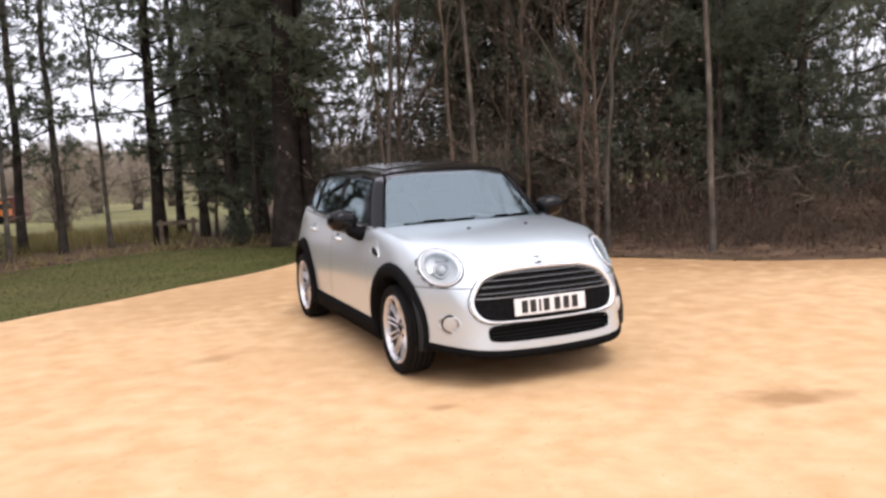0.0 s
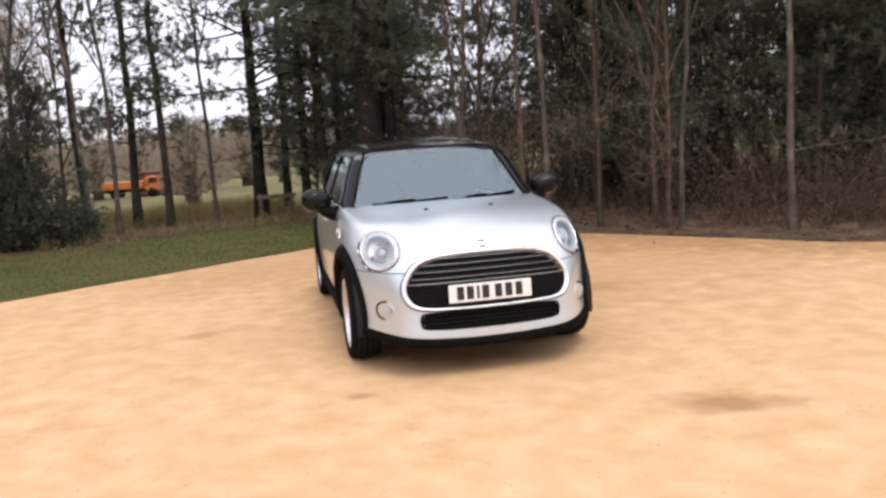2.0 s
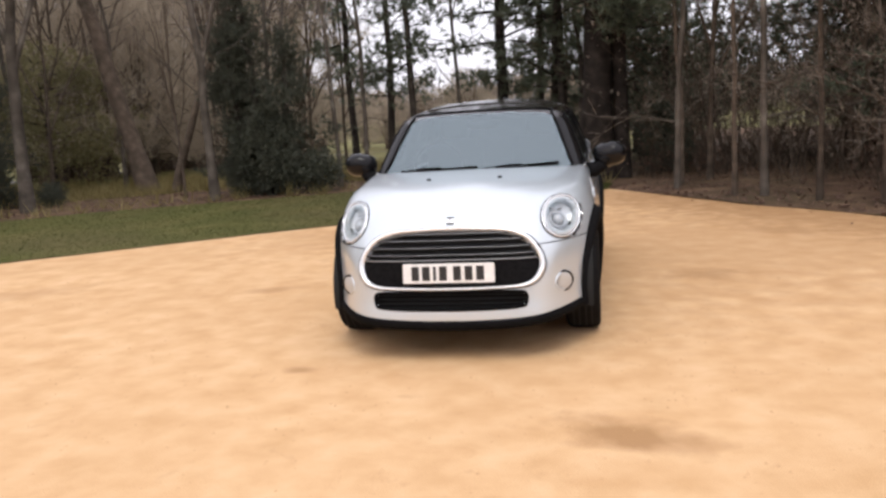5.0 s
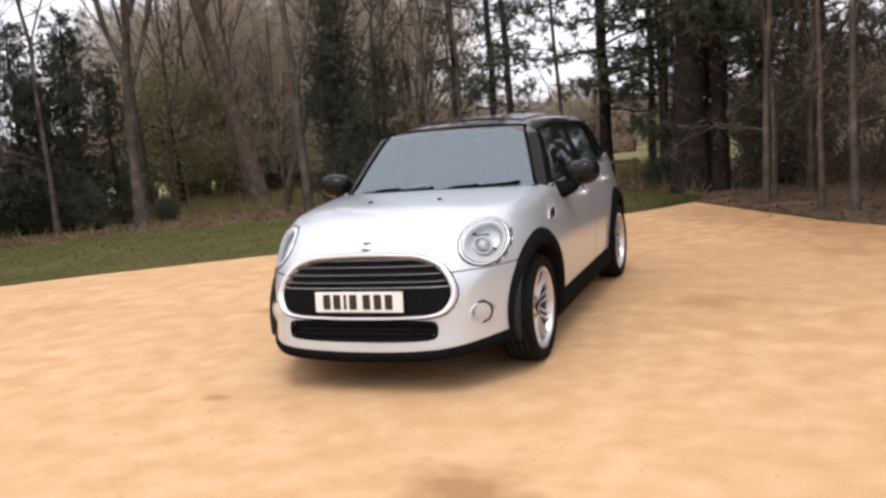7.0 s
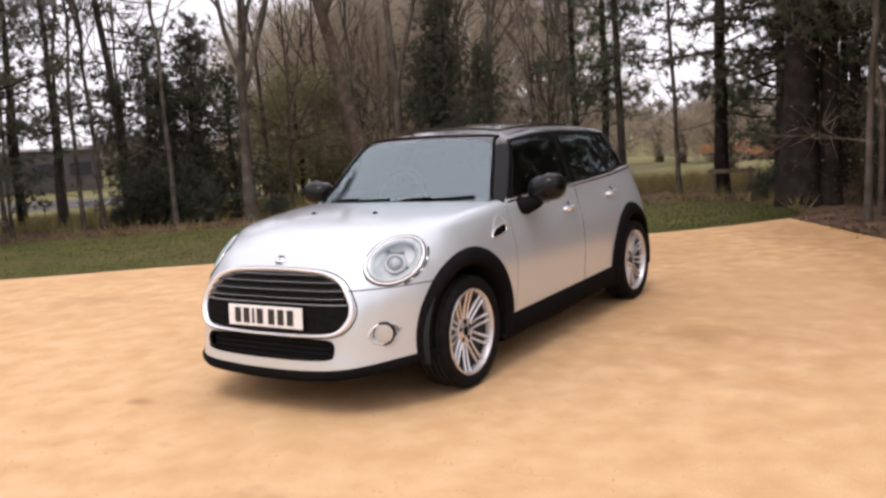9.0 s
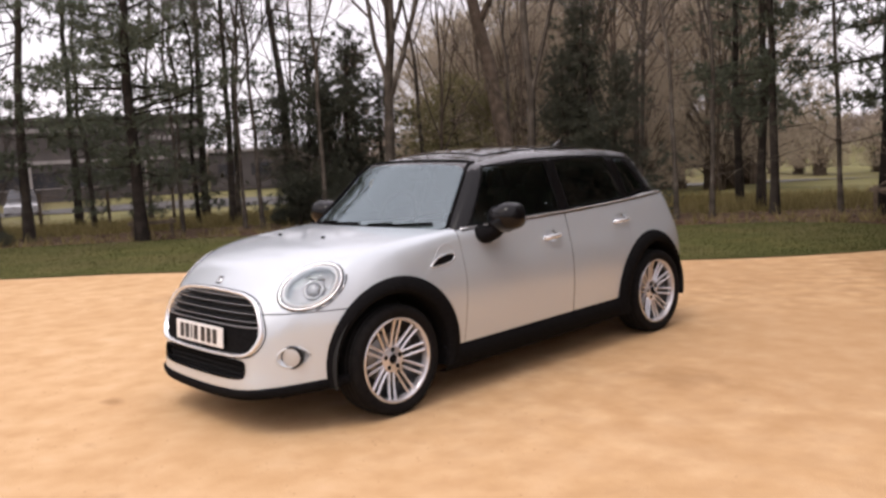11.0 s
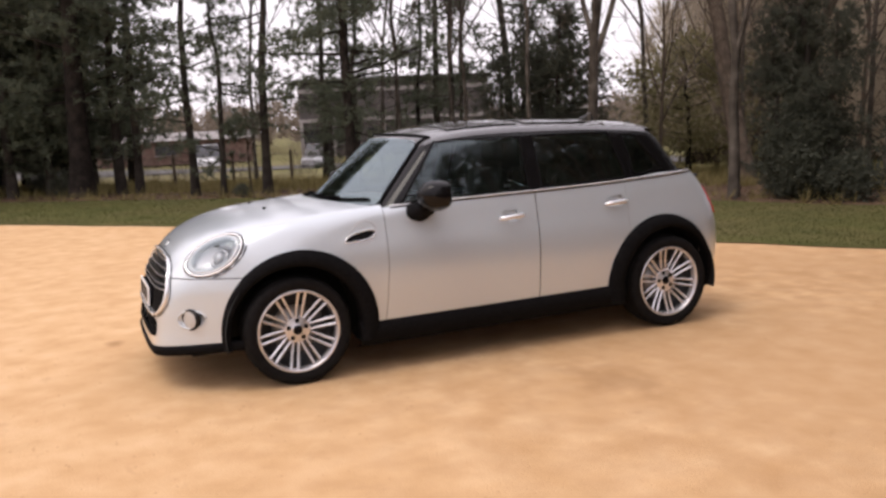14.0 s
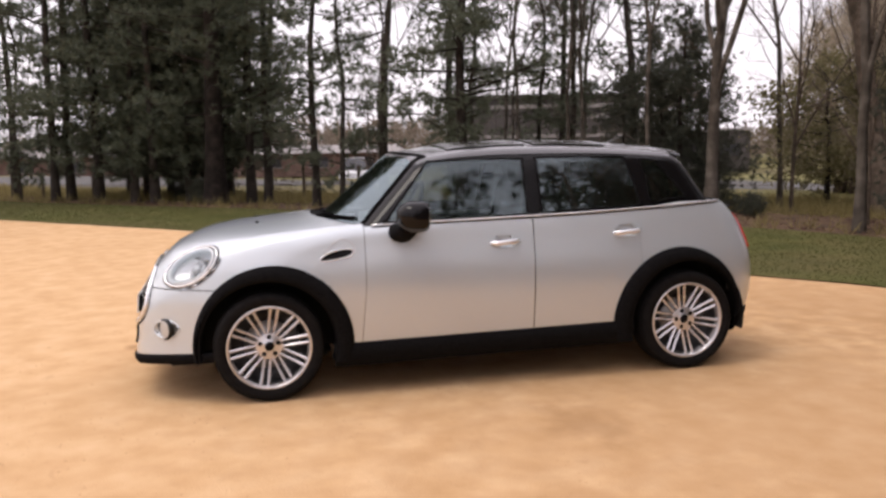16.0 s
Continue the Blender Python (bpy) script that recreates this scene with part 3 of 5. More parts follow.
    # wheel-arch cladding
    for c, low_rear, low_front in ((0, .205, .235), (AXLE, .30, .205)):
        prof = [(.0, -.10), (.02, .010), (.12, .028), (.45, .034), (.75, .026), (.95, .012), (1.0, -.006)]
        pts = []
        for u in np.linspace(0, 1, 64):
            ys, zs_ = [], []
            for g, _ in prof:
                r = .372
                for _ in range(4):
                    first, last = math.asin((low_rear - HUB) / r), math.pi - math.asin((low_front - HUB) / r)
                    a = first + u * (last - first)
                    r = .372 + g * (arch_out(c, math.cos(a)) - .372)
                ys.append(c + r * math.cos(a))
                zs_.append(HUB + r * math.sin(a))
            p = on_flank(ys, zs_, s)
            p[:, 0] += s * np.array([o for _, o in prof])
            pts += list(p)
        part("arch_cladding", pts, grid_faces(64, len(prof), flip=s > 0), PLASTIC, car, "matt black wheel-arch cladding")
        well = [(s * x, c + .405 * math.cos(a), HUB + .405 * math.sin(a)) for a in np.radians(np.linspace(-12, 192, 40)) for x in (.46, .79)]
        n = len(well)
        well.append((s * .46, c, HUB))
        part("wheel_well", well, grid_faces(40, 2) + [(i, i + 2, n) for i in range(0, n - 2, 2)], DARK, car)

# dark inner body that closes the gaps
inner = lambda x, y, z: body(x, y, z) + .035  # noqa: E731
az = np.linspace(-180, 180, 120)
o, d = [], []
for a in np.radians(az):
    k = np.clip(math.cos(a) * 1.2, -1, 1)
    for v in list(np.linspace(.225, .62, 12)) + [.72, .80, .86, .90]:
        o.append((0, 1.3 - 1.0 * k, v))
        d.append((math.sin(a), -math.cos(a), 0))
pts = cast(inner, o, d)
q = grid_faces(120, 16)
mid = np.array([pts[list(k)].mean(0) for k in q])
v, q = tidy([tuple(p) for p in pts], [k for k, c in zip(q, openings(mid) & (np.abs(mid[:, 0]) > .5)) if not c])
part("inner_body", v, q, DARK, car)
part("floor_pan", *box(1.30, 1.75, .08, 0, 1.28, .20, .02), DARK, car)
part("engine_tray", *box(1.02, .95, .06, 0, -.10, .20, .02), DARK, car)
part("rear_tray", *box(1.02, .75, .06, 0, 2.62, .25, .02), DARK, car)

# black rear valance
az = np.linspace(100, 260, 90)
val = []
for z, grow in ((.20, -.06), (.20, .004), (.24, .014), (.31, .014), (.345, .008), (.35, -.02)):
    p = cast(body, np.tile((0, 2.3, z), (90, 1)), np.stack([np.sin(np.radians(az)), -np.cos(np.radians(az)), 0 * az], -1))
    n = outward(body, p) * (1, 1, 0)
    p = p + grow * n / np.linalg.norm(n, axis=1, keepdims=True)
    val.append(p)
val = np.stack(val, 1).reshape(-1, 3)
q = grid_faces(90, 6)
mid = np.array([val[list(k)].mean(0) for k in q])
part("rear_valance", *tidy([tuple(p) for p in val], [k for k, c in zip(q, np.hypot(mid[:, 1] - AXLE, mid[:, 2] - HUB) < .378) if not c]), PLASTIC, car, "matt black rear valance")

# front: lip, grille, intake
az = np.linspace(-84, 84, 100)
lip = []
for z, grow in ((.175, -.05), (.178, .006), (.198, .018), (.220, .014), (.234, .003), (.237, -.02)):
    p = shell(body, az, [("z", max(z, .20) + (.0))], lambda z: .3)
    n = outward(body, p) * (1, 1, 0)
    p = p + grow * n / np.linalg.norm(n, axis=1, keepdims=True)
    rise = np.abs(p[:, 0]) ** 2 * .10
    p[:, 2] = z + rise
    lip.append(p)
lip = np.stack(lip, 1).reshape(-1, 3)
lq = grid_faces(100, 6)
m = np.array([lip[list(k)].mean(0) for k in lq])
part("front_lip", *tidy([tuple(p) for p in lip], [k for k, c in zip(lq, m[:, 1] > -.30) if not c]), PLASTIC, car, "matt black lower lip")


def on_front(curve, proud=0.0, f=body):
    p = on_nose(curve[:, 0], curve[:, 1], f)
    return p + proud * outward(f, p)


def bowl(curve, depth, rings=5, dip=.75):
    """A dish whose rim follows a curve on the nose and whose bottom lies depth metres behind."""
    rim = on_front(curve, -.002)
    mid = rim.mean(0)
    back = mid + np.array([0, depth, 0]) * 1.0
    pts = []
    for k in range(rings):
        t = k / (rings - 1)
        g = 1 - t * (1 - .12)
        sink = t ** dip
        pts += list(mid + (rim - mid) * g + (back - mid) * sink)
    n = len(rim)
    faces = [(k * n + i, k * n + (i + 1) % n, (k + 1) * n + (i + 1) % n, (k + 1) * n + i) for k in range(rings - 1) for i in range(n)]
    pts.append(back)
    faces += [((rings - 1) * n + i, (rings - 1) * n + (i + 1) % n, len(pts) - 1) for i in range(n)]
    return pts, faces


# the surround: a broad chrome band
w = []
for g, o in ((1.0, -.004), (.998, .012), (.985, .018), (.965, .016), (.952, .006), (.948, -.03)):
    curve = GRILLE_OUT * (g, 1 - (1 - g) * 1.75) + (0, .575 * (1 - g) * 1.75)
    w.append(on_front(curve, o))
w = np.stack(w, 1).reshape(-1, 3)
grille = part("grille_surround", w, grid_faces(128, 6, wrap=True, flip=True), CHROME, car, "chrome grille surround")
hw = {}
for z in np.linspace(.44, .71, 28):
    xs = [x0 + (x1 - x0) * (z - z0) / (z1 - z0) for (x0, z0), (x1, z1) in zip(GRILLE, np.roll(GRILLE, -1, 0)) if (z0 - z) * (z1 - z) < 0]
    hw[round(float(z), 3)] = max(map(abs, xs)) if xs else .1


def half(z):
    return float(np.interp(z, list(hw), list(hw.values())))


def strip(z0, z1, proud, nz=4, nx=41, margin=0.0, shape=lambda v: 0 * v):
    """A band across the grille between two heights."""
    pts = []
    for u in np.linspace(-1, 1, nx):
        for v in np.linspace(0, 1, nz):
            z = z0 + v * (z1 - z0)
            x = u * (half(z) + margin)
            pts.append((x, z, proud + float(shape(v))))
    pts = np.array(pts)
    p = on_nose(pts[:, 0], pts[:, 1])
    p[:, 1] -= pts[:, 2]
    return p, grid_faces(nx, nz)


part("grille_back", *strip(.435, .715, -.034, 10), DARK, grille)
part("grille_panel", *strip(.437, .575, -.006, 8), PLASTIC, grille, "plain black lower grille panel")
for z in (.594, .632, .670, .704):
    slat = part("grille_slat", *strip(z, z + .014, -.010, 7, 41, .002, lambda v: .016 * np.sin(math.pi * v) - .018 * (v > .98) - .018 * (v < .02)), SLAT, grille, "gloss black slat")
    # a grey tube along each slat draws its highlight as colour
    p, _ = strip(z + .009, z + .012, .003, 2, 41, -.012)
    part("slat_nose", *tube(p[::2], .0019, 6), SLAT_EDGE, slat, "thin grey bright edge")
p, _ = strip(.574, .576, -.002, 2, 41, -.006)
part("panel_edge", *tube(p[::2], .0035, 6), SLAT_EDGE, grille)
part("grille_joint", *tube(on_front(GRILLE_OUT * (1.016, 1.028) + (0, -.575 * .028), -.001), .0038, 6, closed=True), PLASTIC, grille)
pts, nz = [], 6
for u in np.linspace(-1, 1, 31):
    for v in np.linspace(0, 1, nz):
        pts.append((u * .425, .302 + v * .088))
pts = np.array(pts)
p = on_nose(pts[:, 0], pts[:, 1])
p[:, 1] += .03
intake = part("lower_intake", p, grid_faces(31, nz), DARK, car, "black lower air intake")
rim = on_front(INTAKE, .002)
part("intake_frame", *tube(rim, .008, 8, closed=True), PLASTIC, intake)
for z in (.322, .346, .370):
    c = on_nose(np.linspace(-.415, .415, 21), np.full(21, z))
    c[:, 1] += .016
    part("intake_bar", *tube(c, .006, 6), PLASTIC, intake)

# number plate: characters stand as plain bars
pm = Matrix.Translation((0, -.746, .506)) @ Matrix.Rotation(radians(-4), 4, "X")
plate = part("number_plate", *box(.52, .008, .111, 0, 0, 0, .003), PLATE_WHITE, car, "white number plate with plain dark bars", at=pm, smooth=False)
for k, x in enumerate((-.188, -.127, -.078, -.030, .050, .115, .180)):
    bar = box(.016 if k == 2 else .044, .003, .080, x, -.0050, 0, .001)
    part("plate_bar", *bar, PLATE_BLACK, plate, smooth=False)
part("plate_holder", *box(.50, .03, .09, 0, .018, 0, .004), PLASTIC, plate)

# bonnet badge: a plain winged shape
p = on_nose([0], [.777])[0]
n = outward(body, p[None])[0]
bm_ = Matrix.Translation(p + .004 * n) @ Vector(n).to_track_quat("Z", "Y").to_matrix().to_4x4()
badge = part("bonnet_badge", *moved(blob((.058, .034, .010), 2.3), bm_), CHROME, car, "small chrome winged badge with dark bars")
for s in (1, -1):
    part("badge_bar", *moved(blob((.050, .008, .008), 2.6), bm_ @ Matrix.Translation((0, s * .020, .003))), GLOSS_BLACK, badge)
part("badge_centre", *moved(blob((.016, .012, .009), 2.0), bm_ @ Matrix.Translation((0, 0, .003))), GLOSS_BLACK, badge)

for s in (1, -1):
    rim = lamp_ring(s, .97, -.002)
    c = rim.mean(0)
    back = LAMP_N * (s, 1, 1) * -.075
    pts = []
    for k in range(6):
        t = k / 5
        pts += list(c + (rim - c) * (1 - .86 * t) + back * t ** .7)
    pts.append(c + back)
    n = len(rim)
    q = [(k * n + i, k * n + (i + 1) % n, (k + 1) * n + (i + 1) % n, (k + 1) * n + i) for k in range(5) for i in range(n)]
    q += [(5 * n + i, 5 * n + (i + 1) % n, len(pts) - 1) for i in range(n)]
    lamp = part("headlamp", pts, q, REFLECTOR, car, "large oval headlamp with chrome ring")
    part("lamp_ring", *tube(lamp_ring(s, .985, .001), .0065, 10, closed=True), CHROME, lamp, "chrome ring")
    part("lamp_seal", *tube(lamp_ring(s, 1.045, 0), .0048, 6, closed=True), PLASTIC, lamp)
    part("running_light", *tube(lamp_ring(s, .82, -.010), .017, 10, closed=True, flat=.6), LAMP_WHITE, lamp, "white ring light")
    turn = Matrix.Translation(c + back * .55) @ Vector(LAMP_N * (s, 1, 1)).to_track_quat("Z", "Y").to_matrix().to_4x4()
    part("projector_ring", *moved(lathe([(.034, -.03), (.040, -.004), (.050, .006), (.060, .0), (.056, -.012)], 32, "z"), turn), LAMP_GREY, lamp)
    part("projector", *moved(blob((.066, .066, .05), 2.0), turn), LAMP_GREY, lamp)
    part("lamp_bar", *moved(box(.10, .012, .02, 0, .066, 0, .003), turn), LAMP_GREY, lamp)
    pts = []
    for k in range(6):
        g = 1 - k / 6
        pts += list(lamp_ring(s, .985 * g, .001 + .010 * (1 - g * g)))
    pts += list(lamp_ring(s, 0, .011, n=1))
    q = [(k * n + i, k * n + (i + 1) % n, (k + 1) * n + (i + 1) % n, (k + 1) * n + i) for k in range(5) for i in range(n)]
    q += [(5 * n + i, 5 * n + (i + 1) % n, len(pts) - 1) for i in range(n)]
    part("lens", pts, facing(pts, q, body), LENS, lamp, "clear domed lens").visible_shadow = False
    part("indicator", *tube(lamp_ring(s, 1.13, .001, -50, 34, 16), .0075, 8, flat=.6), SLAT, lamp, "dark curved indicator trim")
    for a in (-40, -18, 4):
        part("indicator_rib", *tube(lamp_ring(s, 1.13, .004, a, a + 9, 4), .005, 6, flat=.7), CHROME, lamp)
    fog = part("fog_lamp", *bowl(fog_ring(s, 1.0), .04, 5), PAINT, car, "round fog lamp in a silver bumper recess")
    part("fog_bezel", *tube(on_front(fog_ring(s, 1.0), -.0005), .006, 8, closed=True), PAINT, fog)
    c = on_front(fog_ring(s).mean(0)[None], 0)[0]
    turn = Matrix.Translation(c + (0, -.005, 0)) @ Vector((s * .72, -1, 0)).to_track_quat("Z", "Y").to_matrix().to_4x4()
    part("fog_housing", *moved(lathe([(.0, -.03), (.046, -.03), (.052, -.02), (.053, .002)], 36, "z"), turn), LAMP_GREY, fog)
    part("fog_ring", *moved(lathe([(.0475, -.004), (.048, .003), (.054, .0065), (.060, .003), (.061, -.025)], 36, "z"), turn), SATIN, fog, "thin dark ring")
    part("fog_lens", *moved(lathe([(.0515, .001), (.046, .004), (.028, .006), (.0, .007)], 36, "z"), turn), FOG_GLASS, fog, "pale frosted lens")
    # side scuttle: dark slot in a chrome frame
    slot = ring_curve([(.300, .786), (.36, .786), (.44, .798), (.475, .812), (.482, .838), (.44, .846), (.36, .832), (.310, .806)], 48)
    p = on_flank(slot[:, 0], slot[:, 1], s)
    p[:, 0] += s * .004
    scuttle = part("side_scuttle", [p.mean(0)] + list(p), [(0, 1 + i, 1 + (i + 1) % 48)[::s] for i in range(48)], GLOSS_BLACK, car, "black side vent in a chrome frame")
    part("scuttle_frame", *tube(p, .0035, 6, closed=True), CHROME, scuttle)
    arc = ring_curve([(.310, .790), (.345, .850), (.40, .895), (.455, .895), (.49, .86), (.485, .82), (.40, .80)], 48)
    p = on_flank(arc[:, 0], arc[:, 1], s)
    part("scuttle_outline", *tube(p, .003, 6, closed=True), LAMP_GREY, scuttle)
    # washer nozzle
    p = on_top([s * .227], [-.03])[0]
    part("washer_nozzle", *moved(blob((.032, .022, .014), 2.2, 10, 8), Matrix.Translation(p + (0, 0, .004))), PLASTIC, car)
    # tail lamp
    pts = cast(body, [(0, 2.5, z) for z in np.linspace(.73, .955, 8) for _ in range(10)], [(s * math.sin(math.radians(a)), -math.cos(math.radians(a)), 0) for _ in range(8) for a in np.linspace(131, 152, 10)])
    pts = pts + .010 * outward(body, pts)
    part("tail_lamp", *thick(pts, grid_faces(8, 10, flip=s > 0), body, .02)[:2], RED_LENS, car, "red tail lamp")

# ---- greenhouse ----
az = np.concatenate([np.linspace(0, 62, 60), np.linspace(63, 117, 54), np.linspace(118, 180, 40)])
az = np.concatenate([-az[:0:-1], az[:-1]])
zs = np.linspace(.935, 1.41, 46)
o, d = [], []
for a in np.radians(az):
    k = np.clip(math.cos(a) * 1.15, -1, 1)
    for z in zs:
        o.append((0, 1.9 - .75 * k, min(z, 1.34)))
        e = max(z - 1.34, 0) / .07 * math.radians(32)
        d.append((math.sin(a) * math.cos(e), -math.cos(a) * math.cos(e), math.sin(e)))
gh = cast(cabin, o, d)
q = grid_faces(len(az), len(zs), wrap=True)
mid = np.array([gh[list(k)].mean(0) for k in q])
SCREEN_RING = ring_curve([(0, .965), (.35, .964), (.60, .962), (.652, .975), (.628, 1.04), (.565, 1.20), (.508, 1.330), (.485, 1.352), (.30, 1.366), (0, 1.371),
                          (-.30, 1.366), (-.485, 1.352), (-.508, 1.330), (-.565, 1.20), (-.628, 1.04), (-.652, .975), (-.60, .962), (-.35, .964)], 144)
FRONT_GLASS = ring_curve([(.70, .985), (1.1, .992), (1.535, 1.004), (1.546, 1.02), (1.546, 1.18), (1.546, 1.315), (1.535, 1.330), (1.25, 1.330), (1.0, 1.322), (.955, 1.312), (.83, 1.16), (.70, 1.005)], 96)
REAR_GLASS = ring_curve([(1.645, 1.008), (1.95, 1.020), (2.26, 1.034), (2.285, 1.05), (2.26, 1.18), (2.22, 1.315), (2.20, 1.330), (1.95, 1.334), (1.655, 1.332), (1.640, 1.318), (1.638, 1.18), (1.638, 1.02)], 96)
LAST_GLASS = ring_curve([(2.36, 1.055), (2.50, 1.065), (2.60, 1.075), (2.575, 1.12), (2.455, 1.27), (2.43, 1.30), (2.34, 1.312), (2.325, 1.30), (2.345, 1.18)], 72)
cutg = (mid[:, 1] < 1.2) & inside_ring(SCREEN_RING * (.985, 1) * (1, .97) + (0, .035), mid[:, 0], mid[:, 2])
for ring in (FRONT_GLASS, REAR_GLASS, LAST_GLASS):
    c = ring.mean(0)
    cutg |= (np.abs(mid[:, 0]) > .45) & inside_ring(c + (ring - c) * .965, mid[:, 1], mid[:, 2])
cutg |= (mid[:, 1] > 2.6) & (np.abs(mid[:, 0]) < .46) & (mid[:, 2] > 1.07) & (mid[:, 2] < 1.29)
v, q2 = tidy([tuple(p) for p in gh], [k for k, c in zip(q, cutg) if not c])
part("window_frame", *thick(v, q2, cabin, .03)[:2], GLOSS_BLACK, car, "gloss black window pillars")
# roof skin
xx, yy = np.linspace(-1, 1, 49), np.linspace(.80, 2.86, 80)
pts = []
for y in yy:
    for u in xx:
        pts.append((u * .66, y))
pts = np.array(pts)
top = cast(cabin, np.stack([pts[:, 0], pts[:, 1], 0 * pts[:, 0] + 1.0], -1), (0, 0, 1), 1.0)
top[:, 2] += .003
q = grid_faces(80, 49, flip=True)
mid = np.array([top[list(k)].mean(0) for k in q])
n = outward(cabin, mid)
v, q = tidy([tuple(p) for p in top], [k for k, c in zip(q, (n[:, 2] > .80) & (mid[:, 2] > 1.3)) if c])
part("roof", *thick(v, q, cabin, .012)[:2], ROOF_BLACK, car, "black painted roof")
# two dark glass roof panels, a little proud
for y0, y1 in ((1.12, 1.62), (1.68, 2.16)):
    px, py = np.linspace(-.44, .44, 25), np.linspace(y0, y1, 21)
    top = cast(cabin, [(x, y, 1.0) for y in py for x in px], (0, 0, 1), 1.0)
    top[:, 2] += .010
    q = grid_faces(21, 25, flip=True)
    part("roof_panel", *thick(top, q, cabin, .016)[:2], ROOF_BLACK, car, "dark tinted glass roof panel")
# glass panes


def pane(name, ring, place, mat, proud, rings=8, mark=1):
    c = ring.mean(0)
    n = len(ring)
    pts = []
    for k in range(rings):
        g = 1 - k / rings
        pts.append(place(c + (ring - c) * g))
    pts = np.concatenate(pts + [place(c[None])])
    pts = pts + proud * outward(cabin, pts)
    faces = [(k * n + i, k * n + (i + 1) % n, (k + 1) * n + (i + 1) % n, (k + 1) * n + i)[::mark] for k in range(rings - 1) for i in range(n)]
    faces += [((rings - 1) * n + i, (rings - 1) * n + (i + 1) % n, len(pts) - 1)[::mark] for i in range(n)]
    ob = part(name, pts, facing(pts, faces, cabin), mat, car)
    ob.visible_shadow = False
    return pts[:n], ob


def on_screen(c):
    return cast(cabin, np.stack([c[:, 0], 0 * c[:, 0] + 1.9, c[:, 1]], -1), (0, -1, 0), 2.0)


rim, ob = pane("windscreen", SCREEN_RING, on_screen, SCREEN, .003, 10, -1)
ob["label"] = "raked clear windscreen"
part("screen_seal", *tube(rim, .011, 8, closed=True), PLASTIC, ob)
for s in (1, -1):
    for name, ring, mat in (("front_window", FRONT_GLASS, WINDOW), ("rear_window", REAR_GLASS, PRIVACY), ("quarter_window", LAST_GLASS, PRIVACY)):
        rim, ob = pane(name, ring, lambda c: cast(cabin, np.stack([0 * c[:, 0], c[:, 0], c[:, 1]], -1), (s, 0, 0), 1.5), mat, .002, 6, s)
        part("window_seal", *tube(rim, .006, 6, closed=True), PLASTIC, ob)
hatch = ring_curve([(0, 1.085), (.40, 1.08), (.46, 1.10), (.44, 1.26), (.42, 1.295), (0, 1.305), (-.42, 1.295), (-.44, 1.26), (-.46, 1.10), (-.40, 1.08)], 60)
pane("hatch_window", hatch, lambda c: cast(cabin, np.stack([c[:, 0], 0 * c[:, 0] + 1.9, c[:, 1]], -1), (0, 1, 0), 2.0), PRIVACY, .003, 6, 1)
# spoiler, aerial
pts = []
for x in np.linspace(-.52, .52, 25):
    for y, z in ((2.46, 1.410), (2.58, 1.402), (2.69, 1.388), (2.735, 1.374), (2.69, 1.358), (2.58, 1.345)):
        pts.append((x, y - .30 * x * x, z - .10 * x * x - .24 * x ** 4))
part("roof_spoiler", pts, grid_faces(25, 6), GLOSS_BLACK, car, "black roof spoiler")
pts = [(w_ * x, 2.42 + y, 1.405 + z) for y, z, w_ in ((-.07, 0, .6), (-.03, .02, 1), (.03, .05, .8), (.06, .062, .4), (.075, .055, .4), (.08, 0, 1)) for x in (-.018, -.010, .010, .018)]
part("roof_aerial", pts, grid_faces(6, 4), GLOSS_BLACK, car)

# wipers and cowl
cowl = []
for x in np.linspace(-.64, .64, 31):
    y = .31 + .40 * x * x
    cowl += [(x, y - .02, on_top([x], [y - .02])[0][2] - .012), (x, y + .02, on_top([x], [y])[0][2] - .008), (x, y + .10, .975 - .07 * x * x), (x, y + .16, .968 - .07 * x * x)]
part("cowl", cowl, grid_faces(31, 4, flip=True), PLASTIC, car, "black cowl below the windscreen")
for x0, x1 in ((-.52, .02), (.02, .56)):
    xs = np.linspace(x0, x1, 12)
    zz = .978 + .018 * (xs - x0) / (x1 - x0)
    c = on_screen(np.stack([xs, zz], -1))
    c += .012 * outward(cabin, c)
    wiper = part("wiper", *tube(c, .009, 6), PLASTIC, car, "black wiper at rest")
    arm = np.array([c[1] + (.02, -.06, -.01), c[3] + (0, -.02, .012), c[6] + (0, -.004, .012)])
    part("wiper_arm", *tube(arm, .008, 6), PLASTIC, wiper)

# mirrors
for s in (1, -1):
    m = Matrix.Translation((s * .905, .83, 1.030)) @ Matrix.Rotation(radians(s * -8), 4, "Z")
    v, q = blob((.235, .225, .172), 2.5, 28, 18)
    v = [(x * (1 - .10 * (y > 0)), min(y, .070), z - .010 * (x * s < 0)) for x, y, z in v]
    mirror = part("wing_mirror", *moved((v, q), m), GLOSS_BLACK, car, "gloss black wing mirror")
    part("mirror_glass", *moved(blob((.165, .006, .108), 3.0, 20, 10), m @ Matrix.Translation((0, .072, 0))), CHROME, mirror, "mirror glass")
    foot = [(s * .735, .765, .925), (s * .79, .770, .922), (s * .835, .790, .945), (s * .878, .815, .99)]
    part("mirror_foot", *tube(foot, [.078, .072, .066, .060], 14, flat=.75), PLASTIC, mirror)

# ---- wheels ----


def tyre_profile():
    return [(.232, -.085), (.250, -.098), (.275, -.104), (.295, -.098), (.306, -.080), (.309, -.04), (.309, 0), (.309, .04), (.306, .080), (.295, .098), (.275, .104), (.250, .099), (.236, .088)]


